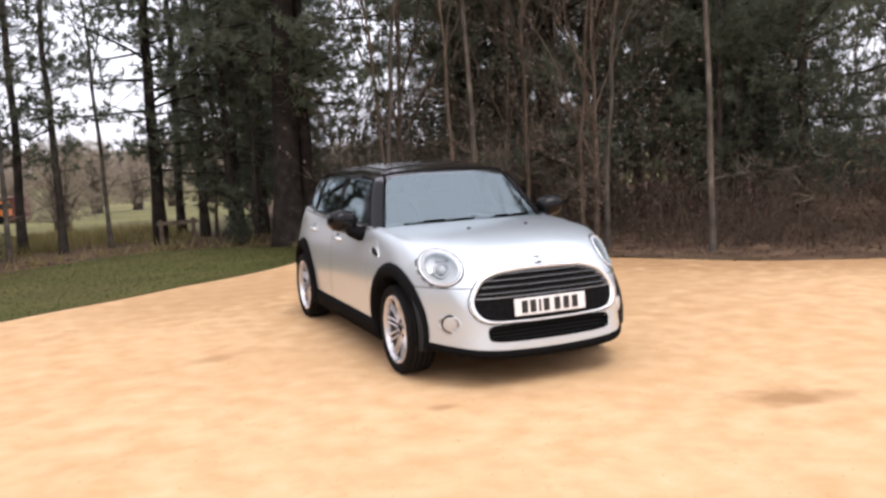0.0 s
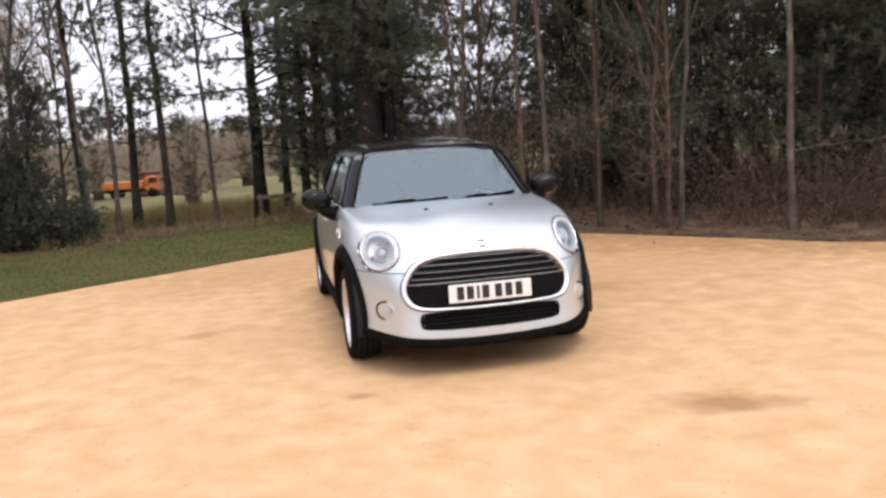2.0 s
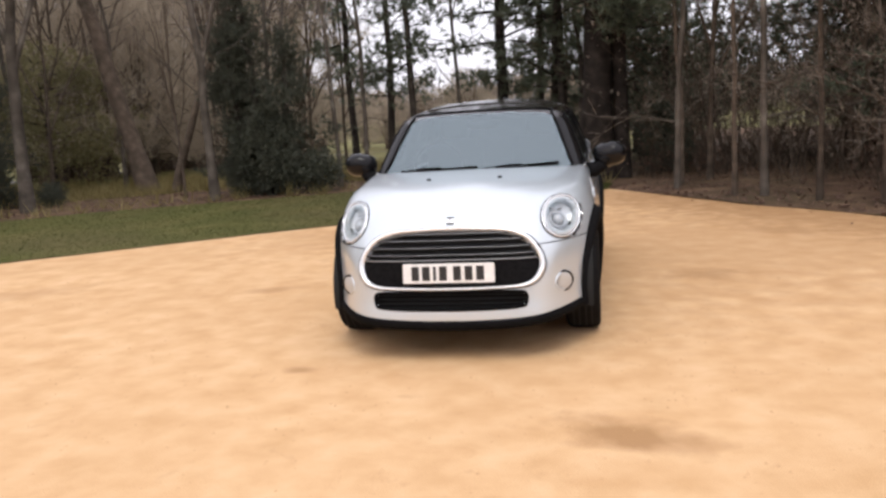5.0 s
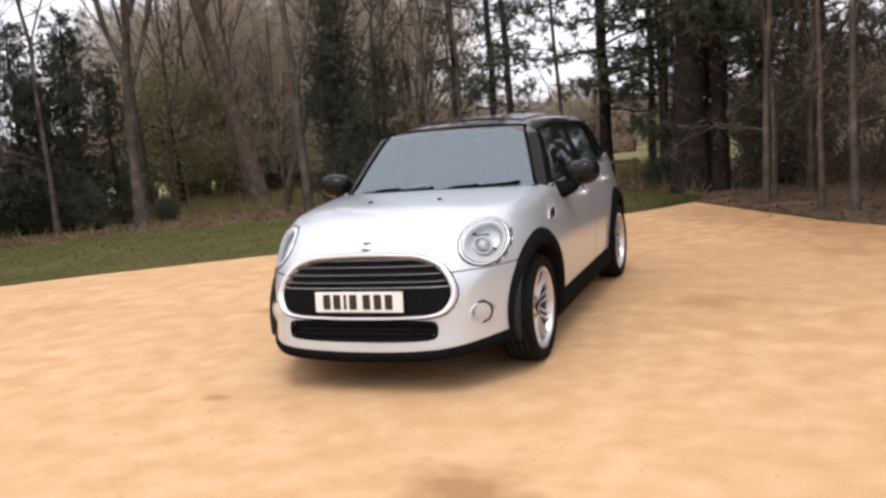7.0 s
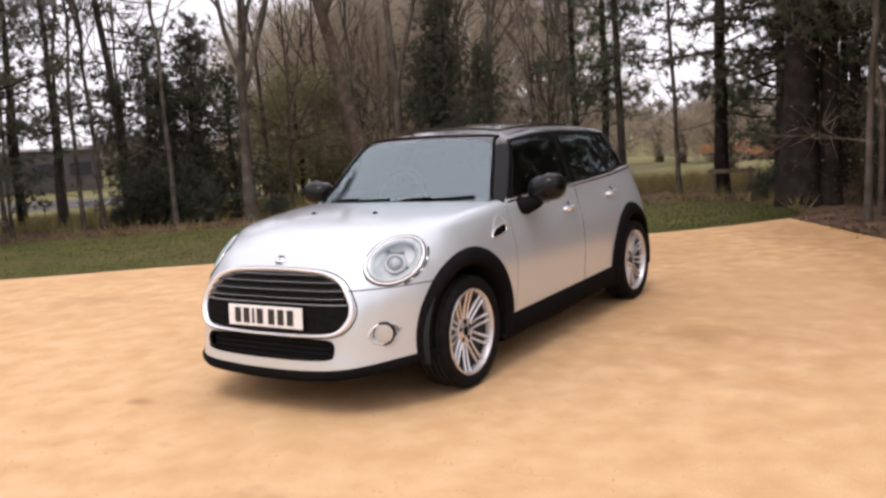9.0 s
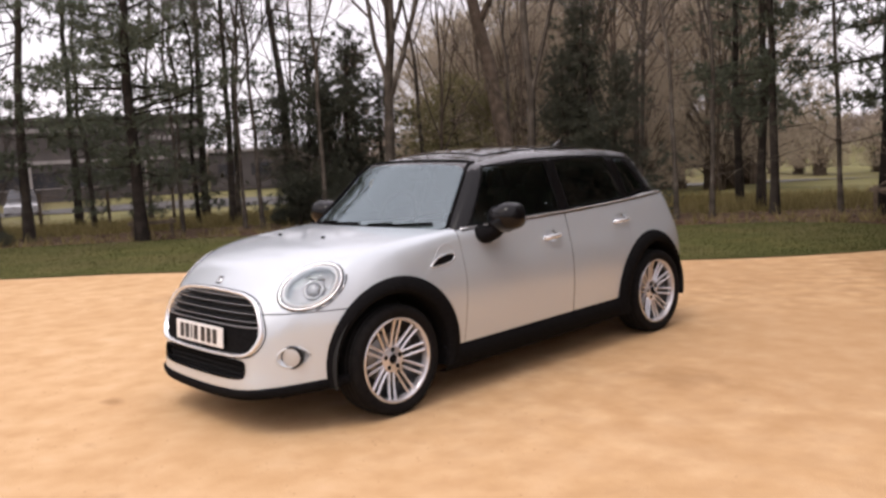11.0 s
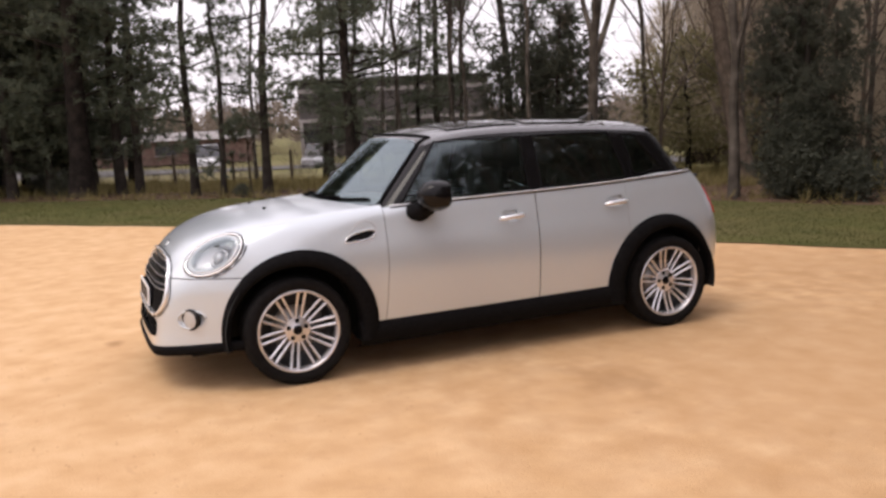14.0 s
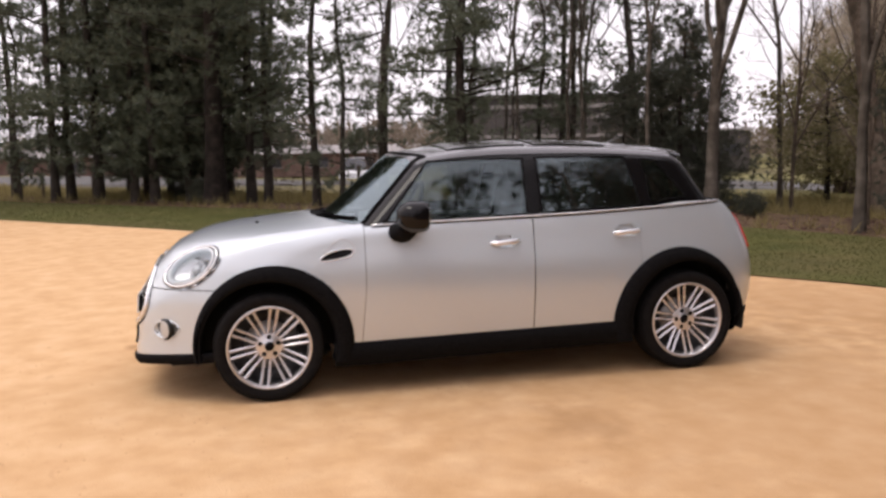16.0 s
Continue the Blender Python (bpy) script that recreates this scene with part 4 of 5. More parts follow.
def wheel(m, s):
    """A wheel with its face towards +x (s = 1) or -x."""
    w = part("wheel", *lathe([(.240, s * .086), (.235, s * .094), (.226, s * .094), (.220, s * .080), (.214, s * .03), (.212, s * -.05), (.236, s * -.085)], 64), ALLOY, car, "multi-spoke alloy wheel", at=m)
    part("tyre", *lathe([(r, s * h) for r, h in tyre_profile()], 72), RUBBER, w, "black road tyre")
    for g in (-.055, -.02, .02, .055):
        part("tread_groove", *lathe([(.3095, g - .004), (.3100, g), (.3095, g + .004)], 60), DARK, w)
    part("barrel", *lathe([(.213, s * .05), (.205, s * -.02), (.12, s * -.03), (.0, s * -.03)], 48), BARREL, w)
    part("brake_disc", *lathe([(.0, s * -.005), (.138, s * -.005), (.140, s * -.012), (.138, s * -.020)], 40), DISC, w)
    part("caliper", *moved(blob((.06, .09, .15), 3.0, 14, 10), Matrix.Translation((s * -.005, .125, .03))), BARREL, w)
    part("hub", *lathe([(.0, s * .048), (.030, s * .048), (.032, s * .046), (.070, s * .046), (.073, s * .045), (.077, s * .038), (.074, s * .0)], 40), ALLOY, w)
    part("hub_cap", *lathe([(.0, s * .054), (.020, s * .053), (.027, s * .049), (.028, s * .044)], 28), PLASTIC, w)
    bolt = spoke = None
    # flat black discs draw the dark of the five recessed holes
    for k in range(5):
        a = 2 * math.pi * (k + .25) / 5
        at = Matrix.Rotation(a, 4, "X") @ Matrix.Translation((s * .0475, .053, 0))
        if bolt is None:
            bolt = part("wheel_bolt", *lathe([(.0, s * .0005), (.011, s * .0005), (.0135, s * .0), (.0135, s * -.006)], 12), PLASTIC, w, at=at)
        else:
            share(bolt, w, at)
    # ten pairs of slim spokes
    n = 9
    u = np.linspace(0, 1, n)
    r = .062 + u * .168
    x = s * (.046 + .030 * u ** 1.6)
    wide = .0068 + .0022 * u
    deep = .016 + .010 * (1 - u)
    pts = []
    for i in range(n):
        pts += [(x[i] - s * deep[i], r[i], -wide[i] * .8), (x[i] - s * .006, r[i], -wide[i]), (x[i], r[i], -wide[i] * .15), (x[i], r[i], wide[i] * .15), (x[i] - s * .006, r[i], wide[i]), (x[i] - s * deep[i], r[i], wide[i] * .8)]
    for k in range(20):
        pair, side = divmod(k, 2)
        a = 2 * math.pi * (pair + .25) / 10
        at = Matrix.Rotation(a, 4, "X") @ Matrix.Translation((0, 0, (-1, 1)[side] * .0145)) @ Matrix.Rotation(radians((-1, 1)[side] * 1.6), 4, "X")
        if spoke is None:
            spoke = part("spoke", pts, grid_faces(n, 6, flip=s < 0), ALLOY, w, at=at, smooth=False)
        else:
            share(spoke, w, at)
    return w


for s in (1, -1):
    for y in (0, AXLE):
        wheel(pose(s * .718, y, HUB, (17 if y else 0)), s)

# ---- cabin ----
part("dashboard", *box(1.16, .34, .14, 0, .82, .89, .05), DASH, car, "grey dashboard top below the windscreen")
t = np.linspace(0, 2 * math.pi, 28, endpoint=False)
wheel_c = np.stack([-.36 + .185 * np.cos(t), 1.06 + .06 * np.sin(t), .98 + .175 * np.sin(t)], -1)
part("steering_wheel", *tube(wheel_c, .016, 8, closed=True), CABIN_GREY, car)
for x in (-.36, .36):
    seat = part("front_seat", *merge(box(.50, .52, .18, x, 1.42, .52, .06), moved(box(.48, .15, .62, 0, 0, 0, .06), Matrix.Translation((x, 1.74, .84)) @ Matrix.Rotation(radians(-14), 4, "X"))), CLOTH, car, "dark cloth front seat")
    part("headrest", *moved(blob((.26, .11, .18), 3.0), Matrix.Translation((x, 1.84, 1.22))), CLOTH, seat)
bench = part("rear_seat", *merge(box(1.24, .50, .18, 0, 2.25, .55, .06), moved(box(1.24, .14, .56, 0, 0, 0, .05), Matrix.Translation((0, 2.52, .84)) @ Matrix.Rotation(radians(-16), 4, "X"))), CLOTH, car)
for x in (-.36, .36):
    part("rear_headrest", *moved(blob((.26, .10, .15), 3.0), Matrix.Translation((x, 2.60, 1.15))), CLOTH, bench)
part("cabin_mirror", *moved(blob((.24, .03, .065), 3.0), Matrix.Translation((0, .95, 1.27))), CABIN_GREY, car)
part("parcel_shelf", *box(1.2, .40, .02, 0, 2.78, 1.00, .005), CABIN_GREY, car)

# ---- ground ----
rng = np.random.default_rng(7)


def gz(x, y):
    """The ground's height: level at the yard, falling gently past the lawn and more steeply past the field's edge."""
    s = -.627 * np.asarray(x, float) + .779 * (np.asarray(y, float) - 6.8)
    return -.014 * np.clip(s, 0, 22) - .055 * np.clip(s - 22, 0, 14)


def arc(points, n):
    """Points at even steps along a smooth open curve."""
    p = np.array(points, float)
    u = np.concatenate([[0], np.cumsum(np.hypot(*np.diff(p, axis=0).T))])
    t = np.linspace(0, u[-1], n)
    return np.stack([spline(u, p[:, 0])(t), spline(u, p[:, 1])(t)], -1)


EDGE = arc([(.9, 8.2), (-.1, 6.8), (-1.7, 5.55), (-3.4, 4.45), (-5, 3.35), (-6.6, 2.1), (-8.1, .75), (-10.1, -1.2), (-14, -5), (-22, -12), (-34, -22)], 90)
FAR = arc([(1.0, 8.9), (.2, 10.2), (-.9, 11.1), (-2.3, 10.9), (-4, 9.75), (-6, 8.95), (-8.2, 8.0), (-10.5, 6.3), (-12.6, 4.2), (-14.8, 1.5), (-17.5, -2), (-23, -8), (-36, -19)], 90)
WOOD = arc([(.9, 8.2), (1.5, 7.25), (2.4, 5.95), (3.3, 4.85), (4.3, 3.5), (5.2, 2.5), (6.3, 1.7), (8.5, .6), (13, -2), (22, -7), (36, -16)], 90)


def sheet(name, a, b, rows, lift, mat, label, category, rough=.006, wob=.05):
    pts = []
    for i in range(len(a)):
        for v in np.linspace(0, 1, rows):
            p = a[i] + v * (b[i] - a[i])
            if 0 < v < 1 or wob:
                p = p + wob * np.array([noise.noise(Vector((p[0] * .9, p[1] * .9, 1))), noise.noise(Vector((p[0] * .9, p[1] * .9, 7)))])
            z = float(gz(*p)) + lift + rough * noise.noise(Vector((p[0] * 2.2, p[1] * 2.2, 3)))
            pts.append((p[0], p[1], z))
    n = np.cross(np.array(pts[rows]) - pts[0], np.array(pts[1 + rows * 20]) - pts[rows * 20])
    return tagged(part(name, pts, grid_faces(len(a), rows, flip=n[2] < 0), mat), label, category, kind="structure")


pts = [(0, 0, -.05)]
radii = [4, 8, 12, 16, 20, 23, 26, 28, 30, 32, 34, 36, 38, 40, 43, 46, 50, 55, 60, 75, 90, 140, 220, 400, 900]
turns = 144
for r in radii:
    for k in range(turns):
        x, y = r * math.cos(2 * math.pi * k / turns), r * math.sin(2 * math.pi * k / turns)
        pts.append((x, y, float(gz(x, y)) - .05))
fs = [(0, 1 + k, 1 + (k + 1) % turns) for k in range(turns)]
for i in range(len(radii) - 1):
    fs += [(1 + i * turns + k, 1 + (i + 1) * turns + k, 1 + (i + 1) * turns + (k + 1) % turns, 1 + i * turns + (k + 1) % turns) for k in range(turns)]
tagged(part("ground", pts, fs, FIELD), "rough yellow-green winter field reaching the horizon", "ground", kind="structure")
sheet("gravel_yard", EDGE, WOOD, 70, 0.0, GRAVEL, "flat yard of sandy yellow gravel", "gravel", .004, .06)
sheet("lawn", EDGE, FAR, 24, .010, LAWN, "mown strip of dull winter grass", "lawn", .012, .08)
out = FAR + (FAR - EDGE) / np.linalg.norm(FAR - EDGE, axis=1, keepdims=True) * 5.5
sheet("planting_bed", FAR, out, 14, -.004, LITTER, "bed of brown leaf litter under the trees", "ground", .03, .12)
out = WOOD + np.linspace(0, 1, 90)[:, None] * np.array([14, 22]) + (1 - np.linspace(0, 1, 90)[:, None]) * np.array([3, 26])
sheet("woodland_floor", WOOD, out, 40, .006, LITTER, "brown leaf litter on the woodland floor", "ground", .05, .15)


# ---- trees ----
def sticks(lines, sides=5):
    """Many tapered limbs in one mesh."""
    return merge(*[tube(p, r, sides if r[0] > .03 else 3, caps=False) for p, r in lines])


def spray(rng, centres, count, length, width, lift=0.0, ways=None):
    """Tufts: count slim blades stand out from each centre."""
    c = np.repeat(np.asarray(centres, float), count, 0)
    n = len(c)
    d = rng.normal(size=(n, 3))
    if ways is not None:
        d = d * .75 + np.repeat(ways, count, 0)
    d[:, 2] += lift
    d /= np.linalg.norm(d, axis=1, keepdims=True)
    e = np.cross(d, rng.normal(size=(n, 3)))
    e /= np.linalg.norm(e, axis=1, keepdims=True)
    ln = length * rng.uniform(.6, 1.25, (n, 1))
    a = c + d * ln * .1
    v = np.stack([a - e * width * .5, a + e * width * .5, c + d * ln + e * width * .12], 1).reshape(-1, 3)
    return v, np.arange(3 * n).reshape(-1, 3)


def leaves(rng, centres, count, spread, size):
    """Clumps: count small leaves scattered round each centre."""
    c = np.repeat(np.asarray(centres, float), count, 0) + rng.normal(size=(len(centres) * count, 3)) * spread
    n = len(c)
    a, b = rng.normal(size=(2, n, 3))
    a /= np.linalg.norm(a, axis=1, keepdims=True)
    b -= a * (a * b).sum(1, keepdims=True)
    b /= np.linalg.norm(b, axis=1, keepdims=True)
    s = size * rng.uniform(.6, 1.4, (n, 1))
    v = np.stack([c - a * s, c + b * s * .5, c + a * s, c - b * s * .5], 1).reshape(-1, 3)
    return v, np.arange(4 * n).reshape(-1, 4)


def crown_of(name, vf, mat, parent, stuff=False):
    v, f = vf
    me = bpy.data.meshes.new(name)
    me.vertices.add(len(v))
    me.vertices.foreach_set("co", np.asarray(v, np.float32).ravel())
    k = f.shape[1]
    me.loops.add(f.size)
    me.loops.foreach_set("vertex_index", f.astype(np.int32).ravel())
    me.polygons.add(len(f))
    me.polygons.foreach_set("loop_start", np.arange(0, f.size, k, dtype=np.int32))
    me.update(calc_edges=True)
    me.materials.append(mat)
    ob = new(name, me)
    ob.parent = parent
    if stuff:
        ob["kind"] = "stuff"
    return ob


def stem(rng, h, r, lean=(0, 0), wob=.10, n=12):
    t = np.linspace(0, 1, n)
    w = np.cumsum(rng.normal(size=(n, 2)), 0) * wob / n ** .5 * t[:, None]
    p = np.stack([lean[0] * t + w[:, 0], lean[1] * t + w[:, 1], h * t], -1)
    p[0, 2] = -.12
    rad = r * (1 - t) ** .8 + .012
    rad[0] *= 1.35
    return p, rad


def along(p, u):
    j = min(u, .9999) * (len(p) - 1)
    return p[int(j)] + (p[int(j) + 1] - p[int(j)]) * (j - int(j))


def pine(seed, h, r, bare, spread, dense, label, lean=(0, 0), forks=1, fill=4, needles=None, start=.5, bark=None, clumps=.9, blades=(13, .17, .030)):
    """A pine: bare lower trunk, dead stubs, tiers of limbs with clumps of needle tufts and gaps."""
    rng = np.random.default_rng(seed)
    t = thing("pine_tree", label, "tree", group="pines round the yard")
    lines, centres, ways = [], [], []
    for k in range(forks):
        p, rad = stem(rng, h * (1 if k == 0 else .92), r * (1 if k == 0 else .5), lean if k == 0 else (lean[0] + .3, lean[1] + .2), .35)
        if k:
            p[:, 0] += .42
        lines.append((p, rad))
        nb = int(dense * (h * (1 - bare)))
        for i in range(nb):
            u = bare + (1 - bare) * ((i + rng.uniform()) / nb)
            a = along(p, u)
            w = rng.uniform(0, 2 * math.pi)
            ln = spread * rng.uniform(.45, 1.15) * (1 - .75 * ((u - bare) / (1 - bare)) ** 1.6) * (.6 + .4 * min((u - bare) / .12, 1))
            d = np.array([math.cos(w), math.sin(w), rng.uniform(-.22, .38)])
            s = np.linspace(0, 1, 6)
            q = a + d * (ln * s)[:, None] + np.stack([0 * s, 0 * s, -.14 * ln * s ** 2 + .12 * ln * s ** 3], -1) + rng.normal(size=(6, 3)) * .06 * s[:, None]
            lines.append((q, (.013 + .009 * ln) * (1 - .75 * s)))
            if rng.uniform() < .2:
                continue
            for s_ in np.linspace(start, 1, max(1, round(ln * clumps))) + rng.uniform(-.10, .03):
                c = along(q, s_) + rng.normal(size=3) * (.10, .10, .05)
                wide = rng.uniform(.20, .40)
                for _ in range(int(fill * (2 + 12 * wide))):
                    centres.append(c + rng.normal(size=3) * (wide, wide, wide * .42))
                    ways.append(d * .5)
        for i in range(int(h * bare * 1.6)):
            a = along(p, rng.uniform(.08, max(bare, .1)))
            w = rng.uniform(0, 2 * math.pi)
            ln = rng.uniform(.3, 1.3)
            s = np.linspace(0, 1, 5)
            lines.append((a + np.array([math.cos(w), math.sin(w), rng.uniform(-.3, .4)]) * (ln * s)[:, None] + rng.normal(size=(5, 3)) * .08 * s[:, None], .012 * (1 - .7 * s)))
    part("trunk", *sticks(lines, 8), bark or GREY_BARK, t)
    crown_of("crown", spray(rng, centres, *blades, .25, np.array(ways)), needles or NEEDLES, t)
    return t


def ramify(rng, lines, tips, p0, d, ln, r, level, rise):
    n = 6
    s = np.linspace(0, 1, n)
    bend = rng.normal(size=3) * .22
    p = p0 + np.outer(s, d) * ln + np.outer(s ** 2, bend) * ln * .5 + np.outer(s ** 2, (0, 0, rise)) * ln + rng.normal(size=(n, 3)) * .02 * ln * s[:, None]
    lines.append((p, r * (1 - .62 * s) + .003))
    if level == 0:
        tips.append(p[-1])
        tips.append(p[3])
        return
    for i in range(rng.integers(3, 6)):
        u = rng.uniform(.3, 1)
        e = d + rng.normal(size=3) * .55
        e /= np.linalg.norm(e)
        ramify(rng, lines, tips, along(p, u), e, ln * rng.uniform(.4, .72), max(r * (1 - .55 * u) * .6, .004), level - 1, rise)


def bare_tree(seed, h, r, label, bark, lean=(0, 0), fork=.35, stems=5, levels=3, open_=.55, haze=0, leaf=None, low=0):
    """A leafless tree: a trunk that divides into ever finer branches."""
    rng = np.random.default_rng(seed)
    t = thing("bare_tree", label, "tree", group="bare trees")
    p, rad = stem(rng, h, r, lean, .30)
    lines, tips = [(p, rad)], []
    for i in range(stems):
        u = fork + (1 - fork) * .75 * i / max(stems, 1)
        w = i * 2.4 + rng.uniform(-.5, .5)
        d = np.array([math.cos(w) * open_, math.sin(w) * open_, 1.0])
        d /= np.linalg.norm(d)
        ramify(rng, lines, tips, along(p, u), d, h * (1 - u) * rng.uniform(.5, .85), r * (1 - u) ** .8 * .62 + .006, levels - 1, .12)
    for i in range(low):
        a = along(p, rng.uniform(.10, fork + .2))
        w = rng.uniform(0, 2 * math.pi)
        d = np.array([math.cos(w), math.sin(w), rng.uniform(.1, .9)])
        ramify(rng, lines, tips, a, d, rng.uniform(.5, 1.4), .010, 1, .1)
    part("trunk", *sticks(lines, 8), bark, t)
    if haze:
        crown_of("crown", spray(rng, np.array(tips), haze, .40, .009, .4), leaf or TWIG_LEAF, t)
    return t


def evergreen(seed, h, w, label, mat=None, name="evergreen_bush", clumps=420, per=26, size=.055, taper=.8):
    """A dense bush or small tree, leafy to the ground, with ragged tiers."""
    rng = np.random.default_rng(seed)
    t = thing(name, label, "bush", group="bushes round the yard")
    lines, centres = [], []
    p, rad = stem(rng, h * .92, .05 + .010 * h, (0, 0), .25)
    lines.append((p, rad))
    shoots = [(rng.uniform(0, 2 * math.pi), rng.uniform(.05, .95), rng.uniform(.55, 1.25)) for _ in range(40)]
    for i in range(clumps):
        a0, u0, reach = shoots[i % 40]
        a, u = a0 + rng.normal() * .28, np.clip(u0 + rng.normal() * .05, .02, 1)
        rr = w / 2 * reach * (math.sin(math.pi * min(.16 + u * .82, 1)) ** taper) * rng.uniform(.12, 1) ** .55
        centres.append((rr * math.cos(a), rr * math.sin(a), .10 + u * h * .95 + .10 * rr))
        if i % 7 == 0:
            b = along(p, u)
            s = np.linspace(0, 1, 4)[:, None]
            lines.append((b + (np.array(centres[-1]) - b) * s, .018 * (1 - .7 * s[:, 0])))
    part("trunk", *sticks(lines, 6), SHADED_PINE_BARK, t)
    crown_of("crown", leaves(rng, np.array(centres), per, .10 + .02 * w, size), mat or DARK_LEAF, t)
    return t


def brush(seed, h, w, label, mat, n=150, dry=5, size=.034):
    """A thicket of thin upright stems with dead leaves."""
    rng = np.random.default_rng(seed)
    t = thing("thicket", label, "bush", group="brown thickets")
    lines, tips = [], []
    for i in range(n):
        a, rr = rng.uniform(0, 2 * math.pi), w / 2 * rng.uniform() ** .5
        b = np.array([rr * math.cos(a), rr * math.sin(a), -.05])
        d = np.array([rng.normal() * .45, rng.normal() * .45, 1.0])
        ln = h * rng.uniform(.3, 1.05)
        s = np.linspace(0, 1, 5)
        p = b + np.outer(s, d) * ln + np.outer(s ** 2, rng.normal(size=3) * (.35, .35, .15)) * ln
        lines.append((p, .007 * (1 - .8 * s) + .002))
        tips += [p[2], p[3], p[4]]
    g = part("undergrowth", *sticks(lines, 3), BROWN_BARK, t)
    g["kind"] = "stuff"
    crown_of("dead_foliage", leaves(rng, np.array(tips), dry, .16, size), mat, t, True)
    return t


def plant(proto, spots):
    """Puts a plant at the first spot and copies of it at the others: (x, y, turn, scale)."""
    for k, (x, y, a, s) in enumerate(spots):
        m = pose(x, y, float(gz(x, y)), 0, 0, a) @ Matrix.Scale(s, 4)
        if k == 0:
            proto.matrix_basis = m
        else:
            copy_thing(proto, m)


PINES = [pine(11, 9.5, .100, .15, 1.9, 4.2, "dark green Scots pine with gaps between its limbs"),
         pine(12, 9.0, .090, .11, 1.7, 4.2, "dark green Scots pine with gaps between its limbs"),
         pine(13, 10.0, .115, .17, 2.0, 4.2, "dark green Scots pine with a bare lower trunk"),
         pine(14, 7.5, .065, .06, 1.5, 4.2, "slim young Scots pine with low needle tufts")]
SPARSE = pine(16, 9.5, .080, .17, 1.35, 5.4, "slim Scots pine with sparse tufted limbs", fill=3)
WOODPINE = pine(15, 10.5, .135, .22, 2.1, 6.0, "tall woodland pine with a thick bare lower trunk", bark=SHADED_PINE_BARK, blades=(17, .14, .020))
DARKPINE = pine(53, 9.5, .085, .05, 2.0, 7.0, "dark woodland conifer with branches almost to the ground", fill=3, clumps=1.4, start=.35, blades=(14, .17, .026))
BARE = [bare_tree(21, 8.5, .046, "slender leafless tree with a pale trunk", PALE_BARK, fork=.46, stems=6, haze=3, low=5),
        bare_tree(22, 9.0, .052, "slender leafless tree with a pale trunk", PALE_BARK, (.3, 0), fork=.42, stems=6, haze=3, low=6),
        bare_tree(23, 8.5, .050, "leafless brown-barked tree with fine twigs", BROWN_BARK, fork=.22, stems=8, haze=5, low=8)]

STEM = bare_tree(24, 6.2, .030, "thin pale-stemmed sapling at the wood's edge", PALE_BARK, (.15, 0), fork=.55, stems=4, haze=3, low=2)
plant(STEM, [(5.15, 3.8, 100, 1.1), (2.92, 6.5, 130, 1.05), (4.35, 5.15, 20, .9), (1.9, 7.75, 0, 1)])
plant(bare_tree(25, 6.4, .030, "thin brown sapling at the wood's edge", BROWN_BARK, (-.1, .1), fork=.5, stems=4, haze=3, low=3), [(2.55, 6.6, 60, .9), (3.45, 5.85, 210, 1), (4.05, 5.3, 300, 1.05), (2.0, 8.2, 170, .95)])
# single trees with a place of their own
plant(bare_tree(31, 8.5, .115, "pale grey tree dividing into spreading leafless limbs", PALE_BARK, fork=.30, stems=10, open_=.45, haze=4, low=2), [(-9.7, 8.9, 20, 1)])
plant(bare_tree(32, 9.0, .078, "pale forked leafless tree at the lawn's edge", PALE_BARK, (-.3, .2), fork=.27, stems=5, open_=.25, haze=4, low=3), [(-6.25, 9.5, 0, 1)])
plant(bare_tree(33, 10.0, .21, "leaning brown tree with a thick leafless trunk", BROWN_BARK, (-2.3, -.4), fork=.45, stems=8, open_=.6, haze=6, low=3), [(-9.3, 12.6, 0, 1)])
plant(bare_tree(38, 6.5, .085, "smaller brown tree leaning across the bed", BROWN_BARK, (2.2, .3), fork=.40, stems=6, open_=.5, haze=4, low=2), [(-8.6, 12.4, 0, 1)])
plant(pine(34, 11.5, .27, .24, 2.5, 7.5, "massive dark twin-stemmed pine beside the yard", forks=2, bark=SHADED_PINE_BARK), [(.72, 9.95, 10, 1)])
plant(pine(35, 10.0, .125, .15, 2.3, 8.0, "Scots pine standing beside a timber tree stake", fill=4, bark=SHADED_PINE_BARK), [(-1.25, 13.1, 0, 1), (-12.4, 4.55, 120, .9)])
plant(pine(36, 11.0, .27, .17, 2.5, 7.0, "thick-trunked dark pine leaning a little", (1.0, .2), fill=4, clumps=1.2, bark=SHADED_PINE_BARK), [(-18.3, -.75, 0, 1)])

plant(SPARSE, [(-3.86, 13.7, 0, 1), (-3.1, 12.7, 250, .9), (-.6, 15.2, 30, 1.05), (-14.6, 7.9, 80, .95), (-5.2, 15.4, 190, 1.0)])
plant(PINES[0], [(-21.2, -5.3, 40, 1.1), (-18.6, .2, 200, 1.1), (-15.2, 3.3, 80, .9), (-20.5, -4.0, 10, 1.1), (-27, -9, 60, 1.1), (-14.2, 9.4, 250, .95), (-23.0, .8, 90, 1.1)])
plant(PINES[1], [(-18.2, .62, 0, 1.05), (.1, 12.1, 180, .9), (-.2, 14.2, 60, 1.0), (1.0, 13.7, 320, 1.05), (-22.5, -2.2, 30, 1.1), (-16.3, 1.76, 300, .95), (-21.8, -.7, 210, .95), (-19.5, 6.0, 10, 1.0), (-24, -7, 170, 1.1)])
plant(PINES[2], [(-19.6, -2.4, 15, 1.0), (-17.8, 8.9, 10, .9), (-26.5, -12.5, 80, 1.1), (-25.0, -3.0, 10, 1.1)])
